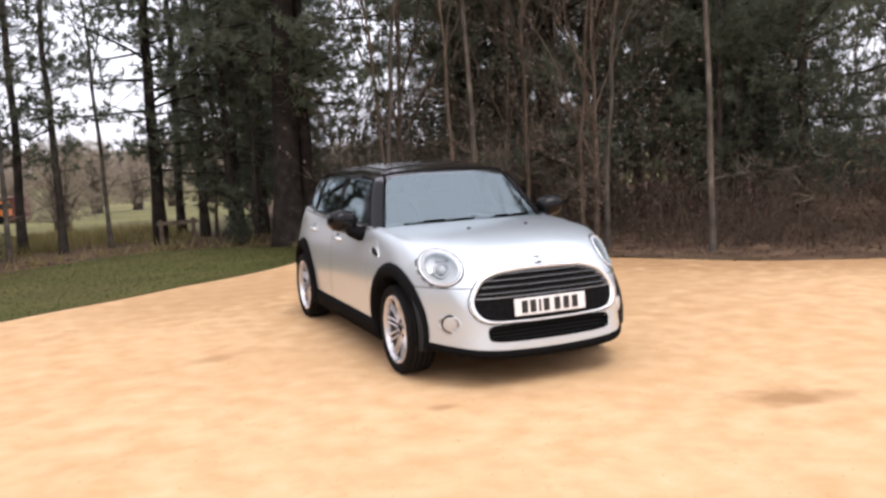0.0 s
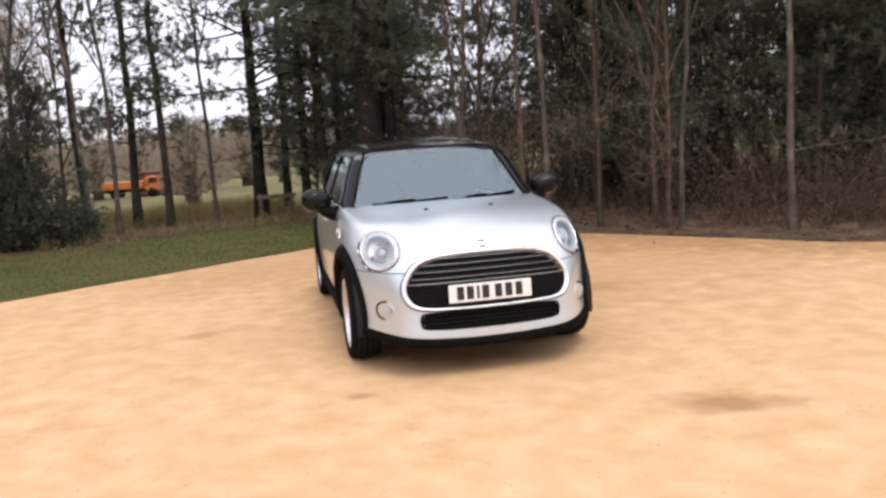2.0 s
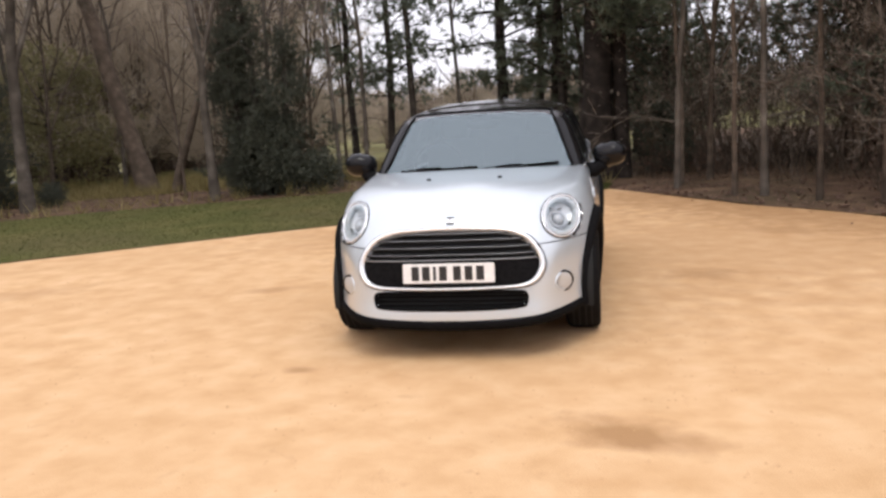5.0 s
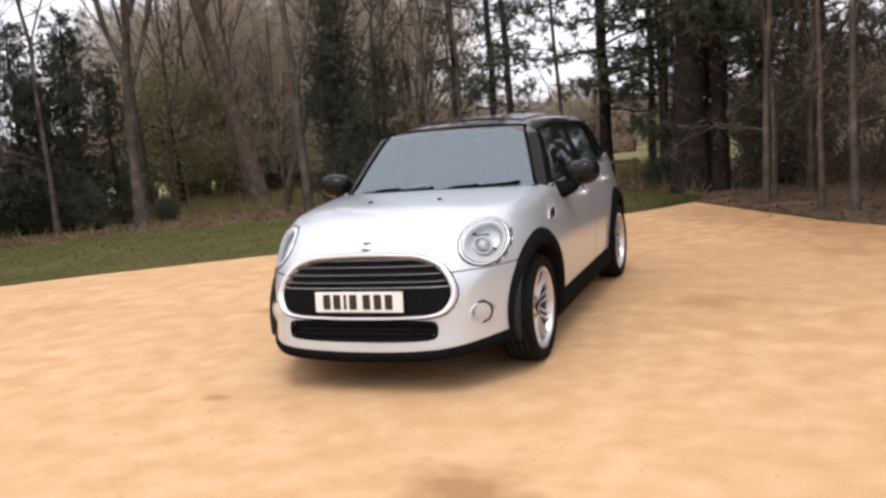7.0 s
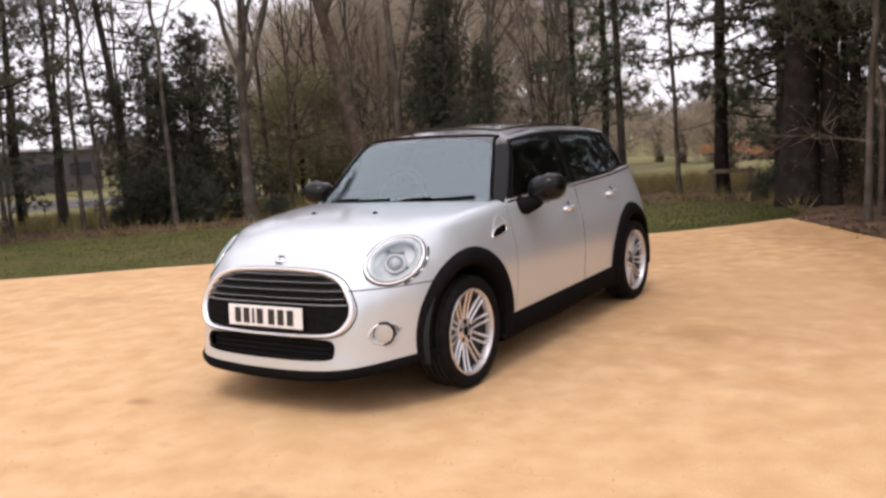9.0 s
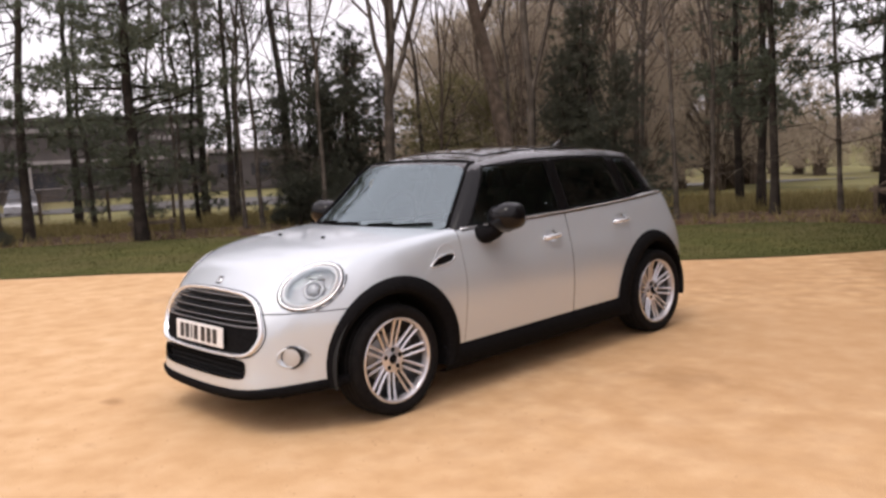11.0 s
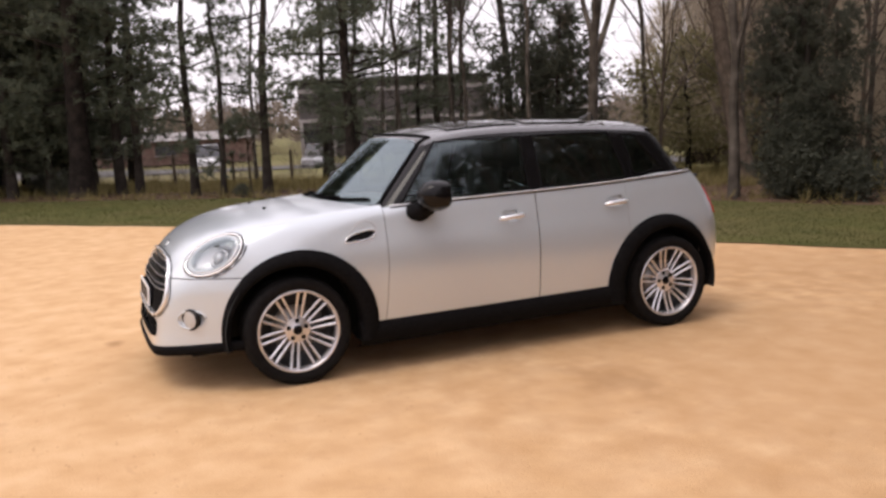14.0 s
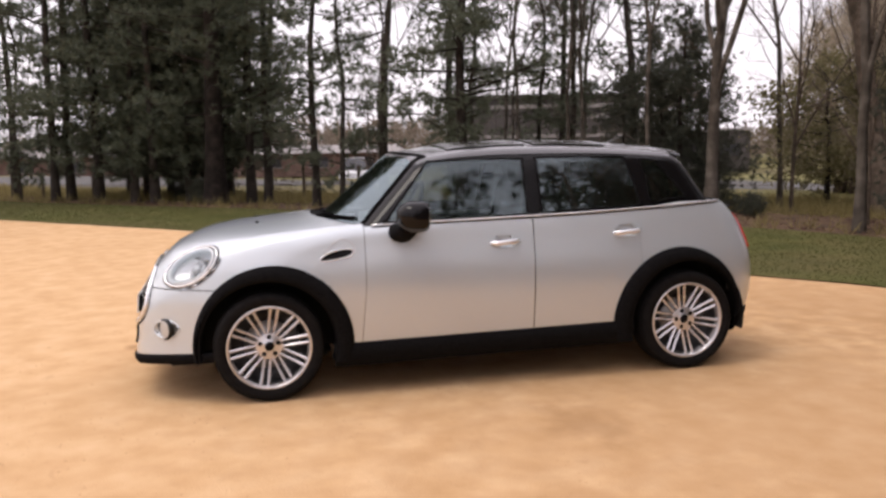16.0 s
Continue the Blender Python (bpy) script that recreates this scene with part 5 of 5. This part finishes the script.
plant(pine(39, 12.5, .17, .26, 2.6, 7.5, "tall dark pine overhanging the gravel's edge", fill=3, bark=SHADED_PINE_BARK, clumps=1.2, blades=(16, .16, .022)), [(9.4, 7.5, 0, .85)])
plant(PINES[3], [(-15.5, 2.3, 200, .95), (-14.1, 5.3, 15, .9), (.4, 11.4, 140, .8), (-17.4, 5.6, 300, .9), (-15.4, 7.4, 40, .9), (-22.0, -6.4, 77, .9)])
plant(BARE[0], [(-11.3, 8.3, 10, .95), (-2.2, 13.5, 70, .9), (-12.3, 7.3, 150, .9), (-14.7, 6.6, 60, .9), (-10.4, 13.5, 0, 1.0), (-13.5, 6.0, 250, .7)])
plant(BARE[1], [(-15.5, 8.6, 40, .95), (-4.0, 12.0, 130, .85), (-4.4, 11.4, 200, .8), (-12.7, 7.1, 0, .8), (-6.9, 14.0, 60, 1.0), (-17.0, 6.9, 90, .9), (-5.8, 12.2, 10, .85), (-12.0, 12.0, 240, 1.0), (-19.4, 3.9, 30, .9)])
plant(BARE[2], [(2.5, 8.9, 0, .8), (4.1, 5.05, 90, .8), (-7.4, 10.6, 210, .6), (-8.0, 14.5, 80, 1.0), (-15.5, 10.5, 200, 1.0), (-9.4, 16.5, 10, 1.05), (-13.0, 15.0, 130, 1.1), (-5.9, 16.8, 0, .9), (-7.4, 18.4, 30, 1.0), (-11.0, 11.6, 60, .9), (.0, 13.9, 70, .8), (-16.7, 3.2, 10, .5), (-6.6, 11.4, 10, .7)])
CONIFER = pine(37, 5.6, .09, .02, 1.45, 10.0, "dense dark conifer, leafy to the ground", fill=4, needles=DARK_LEAF, start=.2, clumps=1.5)
plant(CONIFER, [(-5.7, 10.6, 0, .80), (-6.15, 11.1, 90, .76), (-5.25, 10.6, 200, .68), (-5.9, 10.2, 40, .7), (-11.6, 9.2, 200, .98), (-12.6, 8.8, 300, .95), (-13.5, 8.9, 120, .72), (-12.3, 10.2, 60, .9), (-13.1, 9.9, 10, .8), (-11.0, 9.8, 150, .74), (-11.9, 9.0, 20, .72)])
HOLLY = evergreen(41, 2.6, 2.4, "dense dark evergreen bush, leafy to the ground")
plant(HOLLY, [(-5.4, 10.3, 0, .6), (-6.2, 10.5, 90, .5), (-11.3, 8.9, 40, .75), (-12.3, 8.3, 200, .7), (1.9, 10.8, 0, .8), (-20.5, -1.6, 60, .7)])
LOW = evergreen(43, 1.2, 1.7, "low dark evergreen shrub in the bed", clumps=170, name="low_shrub", per=20)
plant(LOW, [(-4.5, 10.4, 0, .6), (-18.9, -1.1, 120, .9), (.0, 11.1, 40, .6), (-14.6, 2.6, 20, .4), (-10.9, 8.8, 70, .6), (-9.9, 9.9, 200, .6), (-12.9, 8.2, 10, .5)])


def twiggy(seed, h, w, label, clumps=560, per=12):
    """A leafless bushy tree: several stems and a dome of fine upright twigs."""
    rng = np.random.default_rng(seed)
    t = thing("leafless_bush", label, "bush", group="leafless bushes")
    lines, centres, ways = [], [], []
    for i in range(clumps):
        a, u = rng.uniform(0, 2 * math.pi), rng.uniform(.10, 1)
        rr = w / 2 * rng.uniform() ** .5 * math.sin(math.pi * min(.22 + .72 * u, 1)) ** .5
        c = np.array((rr * math.cos(a), rr * math.sin(a), h * u * rng.uniform(.92, 1.04)))
        centres.append(c)
        ways.append((c[0] / w, c[1] / w, .9))
        if i % 10 == 0:
            s = np.linspace(0, 1, 6)
            b = np.array([rng.normal() * .25, rng.normal() * .25, -.08])
            p = b + np.outer(s, c - b) * (1, 1, 1) + np.outer(np.sin(math.pi * s), (-c[0] * .18, -c[1] * .18, .05 * h)) + rng.normal(size=(6, 3)) * .05 * s[:, None]
            lines.append((p, (.012 + .006 * h) * (1 - .8 * s) + .004))
    part("trunk", *sticks(lines, 6), BROWN_BARK, t)
    crown_of("crown", spray(rng, centres, per, .70, .024, .1, np.array(ways)), HAZE_TWIG, t)
    return t


DOME = twiggy(44, 6.5, 5.5, "tall leafless brown bush with a haze of twigs")
plant(DOME, [(-13.4, 17.4, 20, .95), (-17.5, 31.0, 170, 1.5), (-21.5, 29.5, 240, 1.5), (-15.6, 18.4, 260, 1.0), (-16.0, 25.5, 10, 1.3), (-11.0, 27.0, 80, 1.3), (-20.0, 21.0, 50, 1.1), (-14.5, 21.5, 0, 1.0), (-12.0, 23.5, 40, 1.1), (-17.5, 23.5, 100, 1.1), (-3.2, 21.5, 70, .42), (-18.5, 19.0, 100, .9), (-12.6, 18.4, 40, .75), (-9.0, 17.0, 300, .6), (-20.5, 24.0, 30, 1.0), (-9.6, 22.6, 130, 1.0)])
# a hedge of the same bushes beyond the field
for k in range(17):
    x, y = -27 + 2.1 * k, 47.5 + 1.6 * math.sin(2.3 * k) + .02 * (k - 9) ** 2
    copy_thing(DOME, pose(x, y, float(gz(x, y)), 0, 0, 67 * k) @ Matrix.Scale(.55 + .12 * math.sin(1.7 * k), 4))
OLIVE = evergreen(45, 4.6, 5.0, "rounded olive-green shrub in thin leaf", OLIVE_LEAF, "olive_shrub", 420, 22, .07, .6)
plant(OLIVE, [(-12.2, 13.4, 0, .78)])

# the wood along the yard
BRACKEN = brush(51, 1.15, 2.0, "low brown thicket of dead bracken and leaves", DRY_LEAF, 70, 10, .020)
SAPLINGS = brush(52, 4.2, 2.0, "tall dull thicket of leafless saplings", TWIG_LEAF, 46, 9, .030)
r2 = np.random.default_rng(99)
spots = {k: [] for k in "abcdefgh"}
taken = [(2.0, 8.1), (2.95, 6.55), (2.7, 6.95), (3.5, 5.9), (5.2, 3.85), (2.5, 8.9), (4.1, 5.05), (.8, 9.95), (1.9, 12.4), (1.9, 10.8), (1.5, 10.1)]
for k in range(1400):
    u, depth = r2.uniform(0, .62), r2.uniform(.0, 1) ** 1.1 * 15
    p = WOOD[int(u * 89)]
    q = p + np.array([.55, .83]) * (depth + .6)
    if q[0] < 1.5 + .12 * (q[1] - 9) or min(math.hypot(q[0] - a, q[1] - b) for a, b in taken) < (.62 if depth < 3 else .8):
        continue
    if len(taken) > 215:
        break
    if q[1] > 6.8 and depth < 1.6:
        continue
    taken.append(tuple(q))
    # a gap in the tall trees lets the sky through
    low = abs(q[0] + 2.4 - .314 * (q[1] + 5.7)) < 1.6
    kind = "abcdefgh"[r2.choice(8, p=[.05, .05, .13, .04, .10, .26, .13, .24])]
    if q[0] > 6 and q[1] < .62 * q[0] and kind in "abcdeh" and k % 3:
        kind = "g"
    if kind == "c" and depth < 4:
        kind = "f"
    if depth < 2.2 and kind in "abfh":
        kind = "g"
    if depth < 1.0:
        kind = "g" if k % 3 else "e"
    if low and kind in "abch":
        kind = "f" if k % 2 else "g"
    young = .52 if q[0] > 6 and q[1] < .85 * q[0] and kind in "abch" else 1
    spots[kind].append((q[0], q[1], r2.uniform(0, 360), young * r2.uniform(.8, 1.15)))
plant(WOODPINE, [(x, y, a, s * 1.3) for x, y, a, s in spots["c"]])
plant(SAPLINGS, spots["f"] + [(2.4, 11.7, 20, .75), (3.0, 13.3, 110, .8), (2.0, 13.6, 230, .75)] + [(x, y, 40 * x, s) for x, y, s in ((-22.5, 2.2, .45), (-24, 4.6, .5), (-23.6, -.3, .4), (-25.5, 1.4, .5), (-21, 7, .45), (-26, -3.5, .5), (-22.6, 9.5, .5), (-26, 7, .5))])
plant(BRACKEN, spots["g"])
plant(DARKPINE, [(x, y, a, s * 1.35) for x, y, a, s in spots["h"]] + [(-20.2, -3.0, 20, 1.0), (-21.4, -1.6, 80, 1.0), (-22.8, -3.4, 300, 1.1), (-19.8, -1.5, 10, .9), (-21.5, -2.6, 130, 1.15), (-20.6, -1.1, 250, 1.1), (-23.0, -1.6, 40, 1.2), (-22.6, -2.9, 200, 1.1)]
      + [(2.3, 16.2, 0, .8), (1.7, 18.4, 70, .9), (2.6, 17.5, 30, .95), (3.2, 20.5, 160, 1.1), (5.6, 13.0, 80, 1.0), (6.4, 15.2, 210, 1.1), (.7, 14.9, 260, .85), (-20.9, -.4, 60, 1.1), (-22.4, -1.0, 150, 1.2), (-22.0, -5.0, 10, 1.1)])
for key, proto, size in (("a", PINES[0], 1.1), ("b", PINES[2], 1.1), ("d", BARE[0], .9), ("e", BARE[2], .9)):
    for x, y, a, s in spots[key]:
        copy_thing(proto, pose(x, y, float(gz(x, y)), 0, 0, a) @ Matrix.Scale(s * size, 4))
# unseen trees behind the camera, added for the reflections in the car
for k in range(22):
    a = radians(204 + 134 * k / 21)
    d = 16 + 9 * ((k * 37) % 10) / 10
    x, y = 1.0 + d * math.cos(a), -1 + d * math.sin(a)
    copy_thing((PINES[0], PINES[2], WOODPINE, DARKPINE)[k % 4], pose(x, y, float(gz(x, y)), 0, 0, k * 77) @ Matrix.Scale(.62 + .07 * (k % 5), 4))

# far woods: uncountable brown trees along the horizon
rf = np.random.default_rng(3)
n = 6500
a = np.radians(rf.uniform(58, 215, n))
d = rf.uniform(88, 135, n)
hgt = 2.6 + 1.6 * rf.uniform(0, 1, n) + .9 * np.sin(a * 9) + .6 * np.sin(a * 31)
c = np.stack([d * np.cos(a), d * np.sin(a), rf.uniform(0, 1, n) * hgt - .3], -1)
t = thing("far_woods", "far belt of brown leafless woodland", "woods", kind="stuff")
crown_of("crown", spray(rf, c, 14, 1.4, .20, .5), TWIG_LEAF, t, True)

# ---- beyond the trees ----
def frame_at(x, y, yaw):
    return pose(x, y, float(gz(x, y)), 0, 0, yaw)


# a dark two-storey building with pale bands; its front looks along local -y
hall = thing("clad_building", "dark-clad two-storey building with pale bands, behind the trees", "building", frame_at(-64.8, 25.2, 69 - 180))
part("wall", *box(16.2, 9, 6.4, 0, -4.5, 3.1), CLADDING, hall, smooth=False)
part("roof", *box(16.9, 9.8, .30, 0, -4.5, 6.4, .05), CLADDING, hall, "flat dark roof", smooth=False)
part("fascia", *box(16.3, .12, .34, 0, .065, 5.55, .02), PALE_BAND, hall, "pale upper band", smooth=False)
part("storey_band", *box(16.3, .14, .30, 0, .075, 3.05, .02), PALE_BAND, hall, "pale band between storeys", smooth=False)
for k in range(6):
    win = part("window", *box(2.1, .06, 1.25, -6.7 + 2.68 * k, .035, 1.65, .02), DARK_GLAZING, hall, smooth=False)
    part("window_sill", *box(2.2, .09, .07, -6.7 + 2.68 * k, .075, 1.0), PALE_BAND, win, smooth=False)
for x in (-7.9, -3.4, .9, 5.2, 7.9):
    part("column", *box(.26, .26, 3.0, x, .5, 1.5, .02), PALE_BAND, hall, smooth=False)
sign = part("sign_panel", *box(2.6, .06, .7, -4.6, .05, 4.65, .02), CLADDING, hall, "sign with plain pale bars", smooth=False)
for k in range(5):
    part("sign_bar", *box(.26, .04, .42, -5.45 + .42 * k, .10, 4.65, .01), ROOF_PALE, sign, smooth=False)
annex = thing("flat_roofed_annex", "low dark annex beside the clad building", "building", frame_at(-59.3, 36.5, 58 - 180))
part("wall", *box(8.5, 7, 3.2, 0, -3.5, 1.6), CLADDING, annex, smooth=False)
part("roof", *box(8.9, 7.4, .25, 0, -3.5, 3.3, .04), PALE_BAND, annex, smooth=False)
for k in range(3):
    part("window", *box(1.6, .06, 1.0, -2.7 + 2.7 * k, .035, 1.7, .02), DARK_GLAZING, annex, smooth=False)

shed = thing("brick_building", "long low red-brick building with a pale roof", "building", frame_at(-66, -5, 88 - 180))
part("wall", *box(36, 8, 1.9, 0, -4, .8), BRICK, shed, smooth=False)
prism = [(x, y, z) for x in (-18.4, 18.4) for y, z in ((.5, 1.72), (-4, 2.35), (-8.5, 1.72), (-4, 1.70))]
part("roof", prism, [(0, 1, 5, 4), (1, 2, 6, 5), (2, 3, 7, 6), (3, 0, 4, 7), (0, 3, 2, 1), (4, 5, 6, 7)], ROOF_PALE, shed, "pale pitched roof", smooth=False)
for k in range(9):
    win = part("window", *box(1.5, .08, .8, -15 + 3.75 * k, .045, 1.0, .02), DARK_GLAZING, shed, smooth=False)
    part("window_sill", *box(1.7, .16, .07, -15 + 3.75 * k, .085, .56, .01), PALE_BAND, win, smooth=False)

# road past the field
a = arc([(-40, -40), (-38, -20), (-36, -2), (-34, 12), (-29, 26), (-18, 38), (0, 44), (26, 46)], 60)
nrm = np.stack([np.gradient(a[:, 1]), -np.gradient(a[:, 0])], -1)
nrm /= np.linalg.norm(nrm, axis=1, keepdims=True)
wide = 2.8 + 17 * np.clip((-26 - a[:, :1]) / 6, 0, 1)
sheet("road", a - wide * nrm, a + 2.8 * nrm, 10, -.02, ASPHALT, "asphalt road and forecourt beyond the field", "road", 0, 0)


def far_car(paint, x, y, yaw, label, wide=1.75, long=4.2, tall=1.45):
    """A plain saloon-sized car: body with bonnet and tail, cabin, glass, wheels."""
    c = thing("parked_car", label, "car", frame_at(x, y, yaw), "cars on the road")
    prof = [(-.5, .22), (-.5, .55), (-.46, .66), (-.24, .72), (-.20, .74), (.38, .76), (.47, .70), (.5, .52), (.5, .22)]
    pts = [(wide * k * (.92 if z > .6 else 1), long * u, z * tall / 1.45) for u, z in prof for k in (-.5, -.46, .46, .5)]
    n = len(prof)
    fs = grid_faces(n, 4) + [tuple(i * 4 for i in range(n)), tuple(i * 4 + 3 for i in range(n))[::-1]]
    part("body", pts, fs, paint, c, smooth=False)
    top = [(-.22, .74, .46), (-.08, 1.40, .36), (.20, 1.44, .36), (.42, .76, .46)]
    pts = [(wide * k * w, long * u, z * tall / 1.45) for u, z, w in top for k in (-1, 1)]
    cab = part("cabin", pts, [(0, 1, 3, 2), (4, 5, 7, 6), (0, 2, 4, 6), (1, 7, 5, 3), (0, 6, 7, 1)], DARK_GLAZING, c, smooth=False)
    part("roof", *box(wide * .72, long * .29, .05, 0, long * .06, 1.44 * tall / 1.45, .02), paint, cab, smooth=False)
    for sx in (-.46, .46):
        for u in (-.31, .31):
            w = part("wheel", *moved(lathe([(.0, -.09), (.30, -.09), (.32, -.05), (.32, .05), (.30, .09), (.0, .09)], 20), Matrix.Translation((wide * sx, long * u, .32))), RUBBER, c)
            part("wheel_trim", *moved(lathe([(.0, .012), (.19, .01), (.20, 0)], 16), Matrix.Translation((wide * sx + math.copysign(.10, sx), long * u, .32)) @ Matrix.Rotation(0 if sx > 0 else math.pi, 4, "Z")), ALLOY, w)
    return c


far_car(CAR_WHITE, -49.0, 7.0, 80, "white car parked on the forecourt")
far_car(SILVER_CAR, -47.5, 13.5, 70, "silver car parked beside the clad building")

# orange lorry on the field
lorry = thing("orange_lorry", "small orange flatbed lorry standing beyond the field", "lorry", frame_at(-6.9, 36.6, 84) @ Matrix.Scale(.60, 4))
part("body", *box(1.9, 3.0, .55, 0, .55, .98, .05), ORANGE, lorry, "orange load bed", smooth=False)
cab = part("cab", *box(1.85, 1.2, 1.15, 0, -1.65, 1.02, .12), ORANGE, lorry, smooth=False)
part("cab_window", *box(1.60, .05, .42, 0, -2.255, 1.28, .02), DARK_GLAZING, cab, smooth=False)
for s in (-.93, .93):
    part("side_window", *box(.05, .62, .40, s, -1.72, 1.28, .02), DARK_GLAZING, cab, smooth=False)
    for y in (-1.6, 1.2):
        part("wheel", *moved(lathe([(.0, -.11), (.34, -.11), (.37, -.06), (.37, .06), (.34, .11), (.0, .11)], 20), Matrix.Translation((s * .88, y, .37))), RUBBER, lorry)
part("chassis", *box(1.2, 4.3, .2, 0, -.1, .55, .03), DARK, lorry, smooth=False)
bin_ = thing("red_container", "dull red metal container beside the lorry", "container", frame_at(-6.0, 39.2, 80) @ Matrix.Scale(.8, 4))
part("body", *box(1.6, 2.6, 1.3, 0, 0, .72, .05), CAR_RED, bin_, smooth=False)
part("lid", *box(1.7, 2.7, .08, 0, 0, 1.42, .02), CAR_RED, bin_, smooth=False)
for s in (-1, 1):
    part("skid", *box(.12, 2.4, .10, s * .6, 0, .03, .01), DARK, bin_, smooth=False)

# wire fence along the field
line = arc([(-23.5, -7.5), (-21, -1), (-19.4, 3.4), (-17.2, 8.4), (-13.8, 13.2)], 15)
fence = thing("field_fence", "weathered timber posts with thin wires along the field", "fence")
post = None
for k, (x, y) in enumerate(line):
    at = Matrix.Translation((x, y, float(gz(x, y)))) @ Matrix.Rotation(k * .7, 4, "Z")
    if post is None:
        post = part("post", *box(.07, .07, 1.05, 0, 0, .46, .012), TIMBER, fence, at=at, smooth=False)
    else:
        share(post, fence, at)
    if k:
        x0, y0 = line[k - 1]
        for z in (.45, .88):
            p = np.array([(x0, y0, float(gz(x0, y0)) + z), ((x + x0) / 2, (y + y0) / 2, float(gz(x, y)) + z - .012), (x, y, float(gz(x, y)) + z)])
            part("wire", *tube(p, .007, 4), TIMBER, fence)


def stake(x, y, yaw, w=.66, h=.46):
    """A tree stake: two posts with a cross rail."""
    t = thing("tree_stake", "low timber tree stake of two posts and a rail", "stake", frame_at(x, y, yaw), "tree stakes")
    for s in (-.5, .5):
        part("post", *box(.07, .07, h + .1, s * w, 0, h / 2 - .05, .008), TIMBER, t, smooth=False)
    part("rail", *box(w + .18, .035, .075, 0, -.054, h - .07, .006), TIMBER, t, smooth=False)


stake(-.95, 12.70, 10, .66, .52)
stake(-12.55, 4.85, 66, .75, .42)

# ---- loose ground cover ----
rg = np.random.default_rng(17)


def scatter(n, a, b, power=1.0, u0=0.0, u1=1.0):
    u, v = rg.uniform(u0, u1, n), rg.uniform(0, 1, n) ** power
    i = np.minimum((u * (len(a) - 1)).astype(int), len(a) - 2)
    f = (u * (len(a) - 1) - i)[:, None]
    p, q = a[i] * (1 - f) + a[i + 1] * f, b[i] * (1 - f) + b[i + 1] * f
    return p + (q - p) * v[:, None]


def litter(name, p, lift, mat, size, label, flat=.35):
    n = len(p)
    c = np.stack([p[:, 0], p[:, 1], gz(p[:, 0], p[:, 1]) + lift], -1)
    a = rg.normal(size=(n, 3)) * (1, 1, flat)
    a /= np.linalg.norm(a, axis=1, keepdims=True)
    b = np.cross(a, rg.normal(size=(n, 3)) * (.3, .3, 1))
    b /= np.linalg.norm(b, axis=1, keepdims=True)
    s = size * rg.uniform(.5, 1.5, (n, 1))
    v = np.stack([c - a * s, c + b * s * .5, c + a * s, c - b * s * .5], 1).reshape(-1, 3)
    t = thing(name, label, "leaves", kind="stuff")
    crown_of("fallen_foliage", (v, np.arange(4 * n).reshape(-1, 4)), mat, t, True)


litter("fallen_leaves", np.concatenate([scatter(9000, WOOD, WOOD + np.array([3.5, 5.0]), 1.2, 0, .6), scatter(5000, FAR, FAR + (FAR - EDGE) * .5, 1.0, 0, .85)]), .03, DRY_LEAF, .035, "fallen brown leaves under the trees")
litter("yard_edge_leaves", scatter(420, WOOD, WOOD * .88 + EDGE * .12, 3.0, 0, .5), .008, DRY_LEAF, .013, "scattered dead leaves along the gravel's edge", .15)
# grass blades
p = scatter(90000, EDGE, FAR, 1.0, 0, .80)
c = np.stack([p[:, 0], p[:, 1], gz(p[:, 0], p[:, 1]) + .012], -1)
t = thing("lawn_grass", "short dull green winter grass", "grass", kind="stuff")
crown_of("blade_cover", spray(rg, c, 1, .026, .010, 1.6), GRASS, t, True)
p = np.concatenate([scatter(9000, FAR + (FAR - EDGE) * .55, FAR + (FAR - EDGE) * 1.5, 1.0, .05, .85), scatter(500, FAR, FAR + (FAR - EDGE) * .2, 1.0, 0, .85)])
c = np.stack([p[:, 0], p[:, 1], gz(p[:, 0], p[:, 1]) - .03], -1)
t = thing("dry_grass", "tufts of dry yellow grass behind the bed", "grass", kind="stuff")
crown_of("tuft_cover", spray(rg, c, 7, .34, .016, 1.5), leafy("dry_grass_blades", (.16, .13, .05), (.27, .22, .09), (.40, .33, .16)), t, True)
# loose stones on the gravel
n = 4200
ang, rad = rg.uniform(0, 2 * math.pi, n), 7.5 * rg.uniform(0, 1, n) ** .6
px, py = 1.2 + rad * np.cos(ang), -1.0 + rad * np.sin(ang)
base = np.array([(1, 0, 0), (.3, .9, 0), (-.8, .6, 0), (-.8, -.6, 0), (.3, -.9, 0), (0, 0, .7)])
size = rg.uniform(.004, .009, n)
turn = rg.uniform(0, 2 * math.pi, n)
co, si = np.cos(turn)[:, None], np.sin(turn)[:, None]
v = np.stack([base[:, 0] * co - base[:, 1] * si, base[:, 0] * si + base[:, 1] * co, np.broadcast_to(base[:, 2], (n, 6))], -1) * size[:, None, None]
v += np.stack([px, py, np.full(n, .001)], -1)[:, None]
f = np.array([(0, 1, 5), (1, 2, 5), (2, 3, 5), (3, 4, 5), (4, 0, 5)])
t = thing("loose_stones", "small loose stones on the gravel", "stones", kind="stuff")
crown_of("stone_cover", (v.reshape(-1, 3), (np.arange(n)[:, None, None] * 6 + f).reshape(-1, 3)), STONE, t, True)
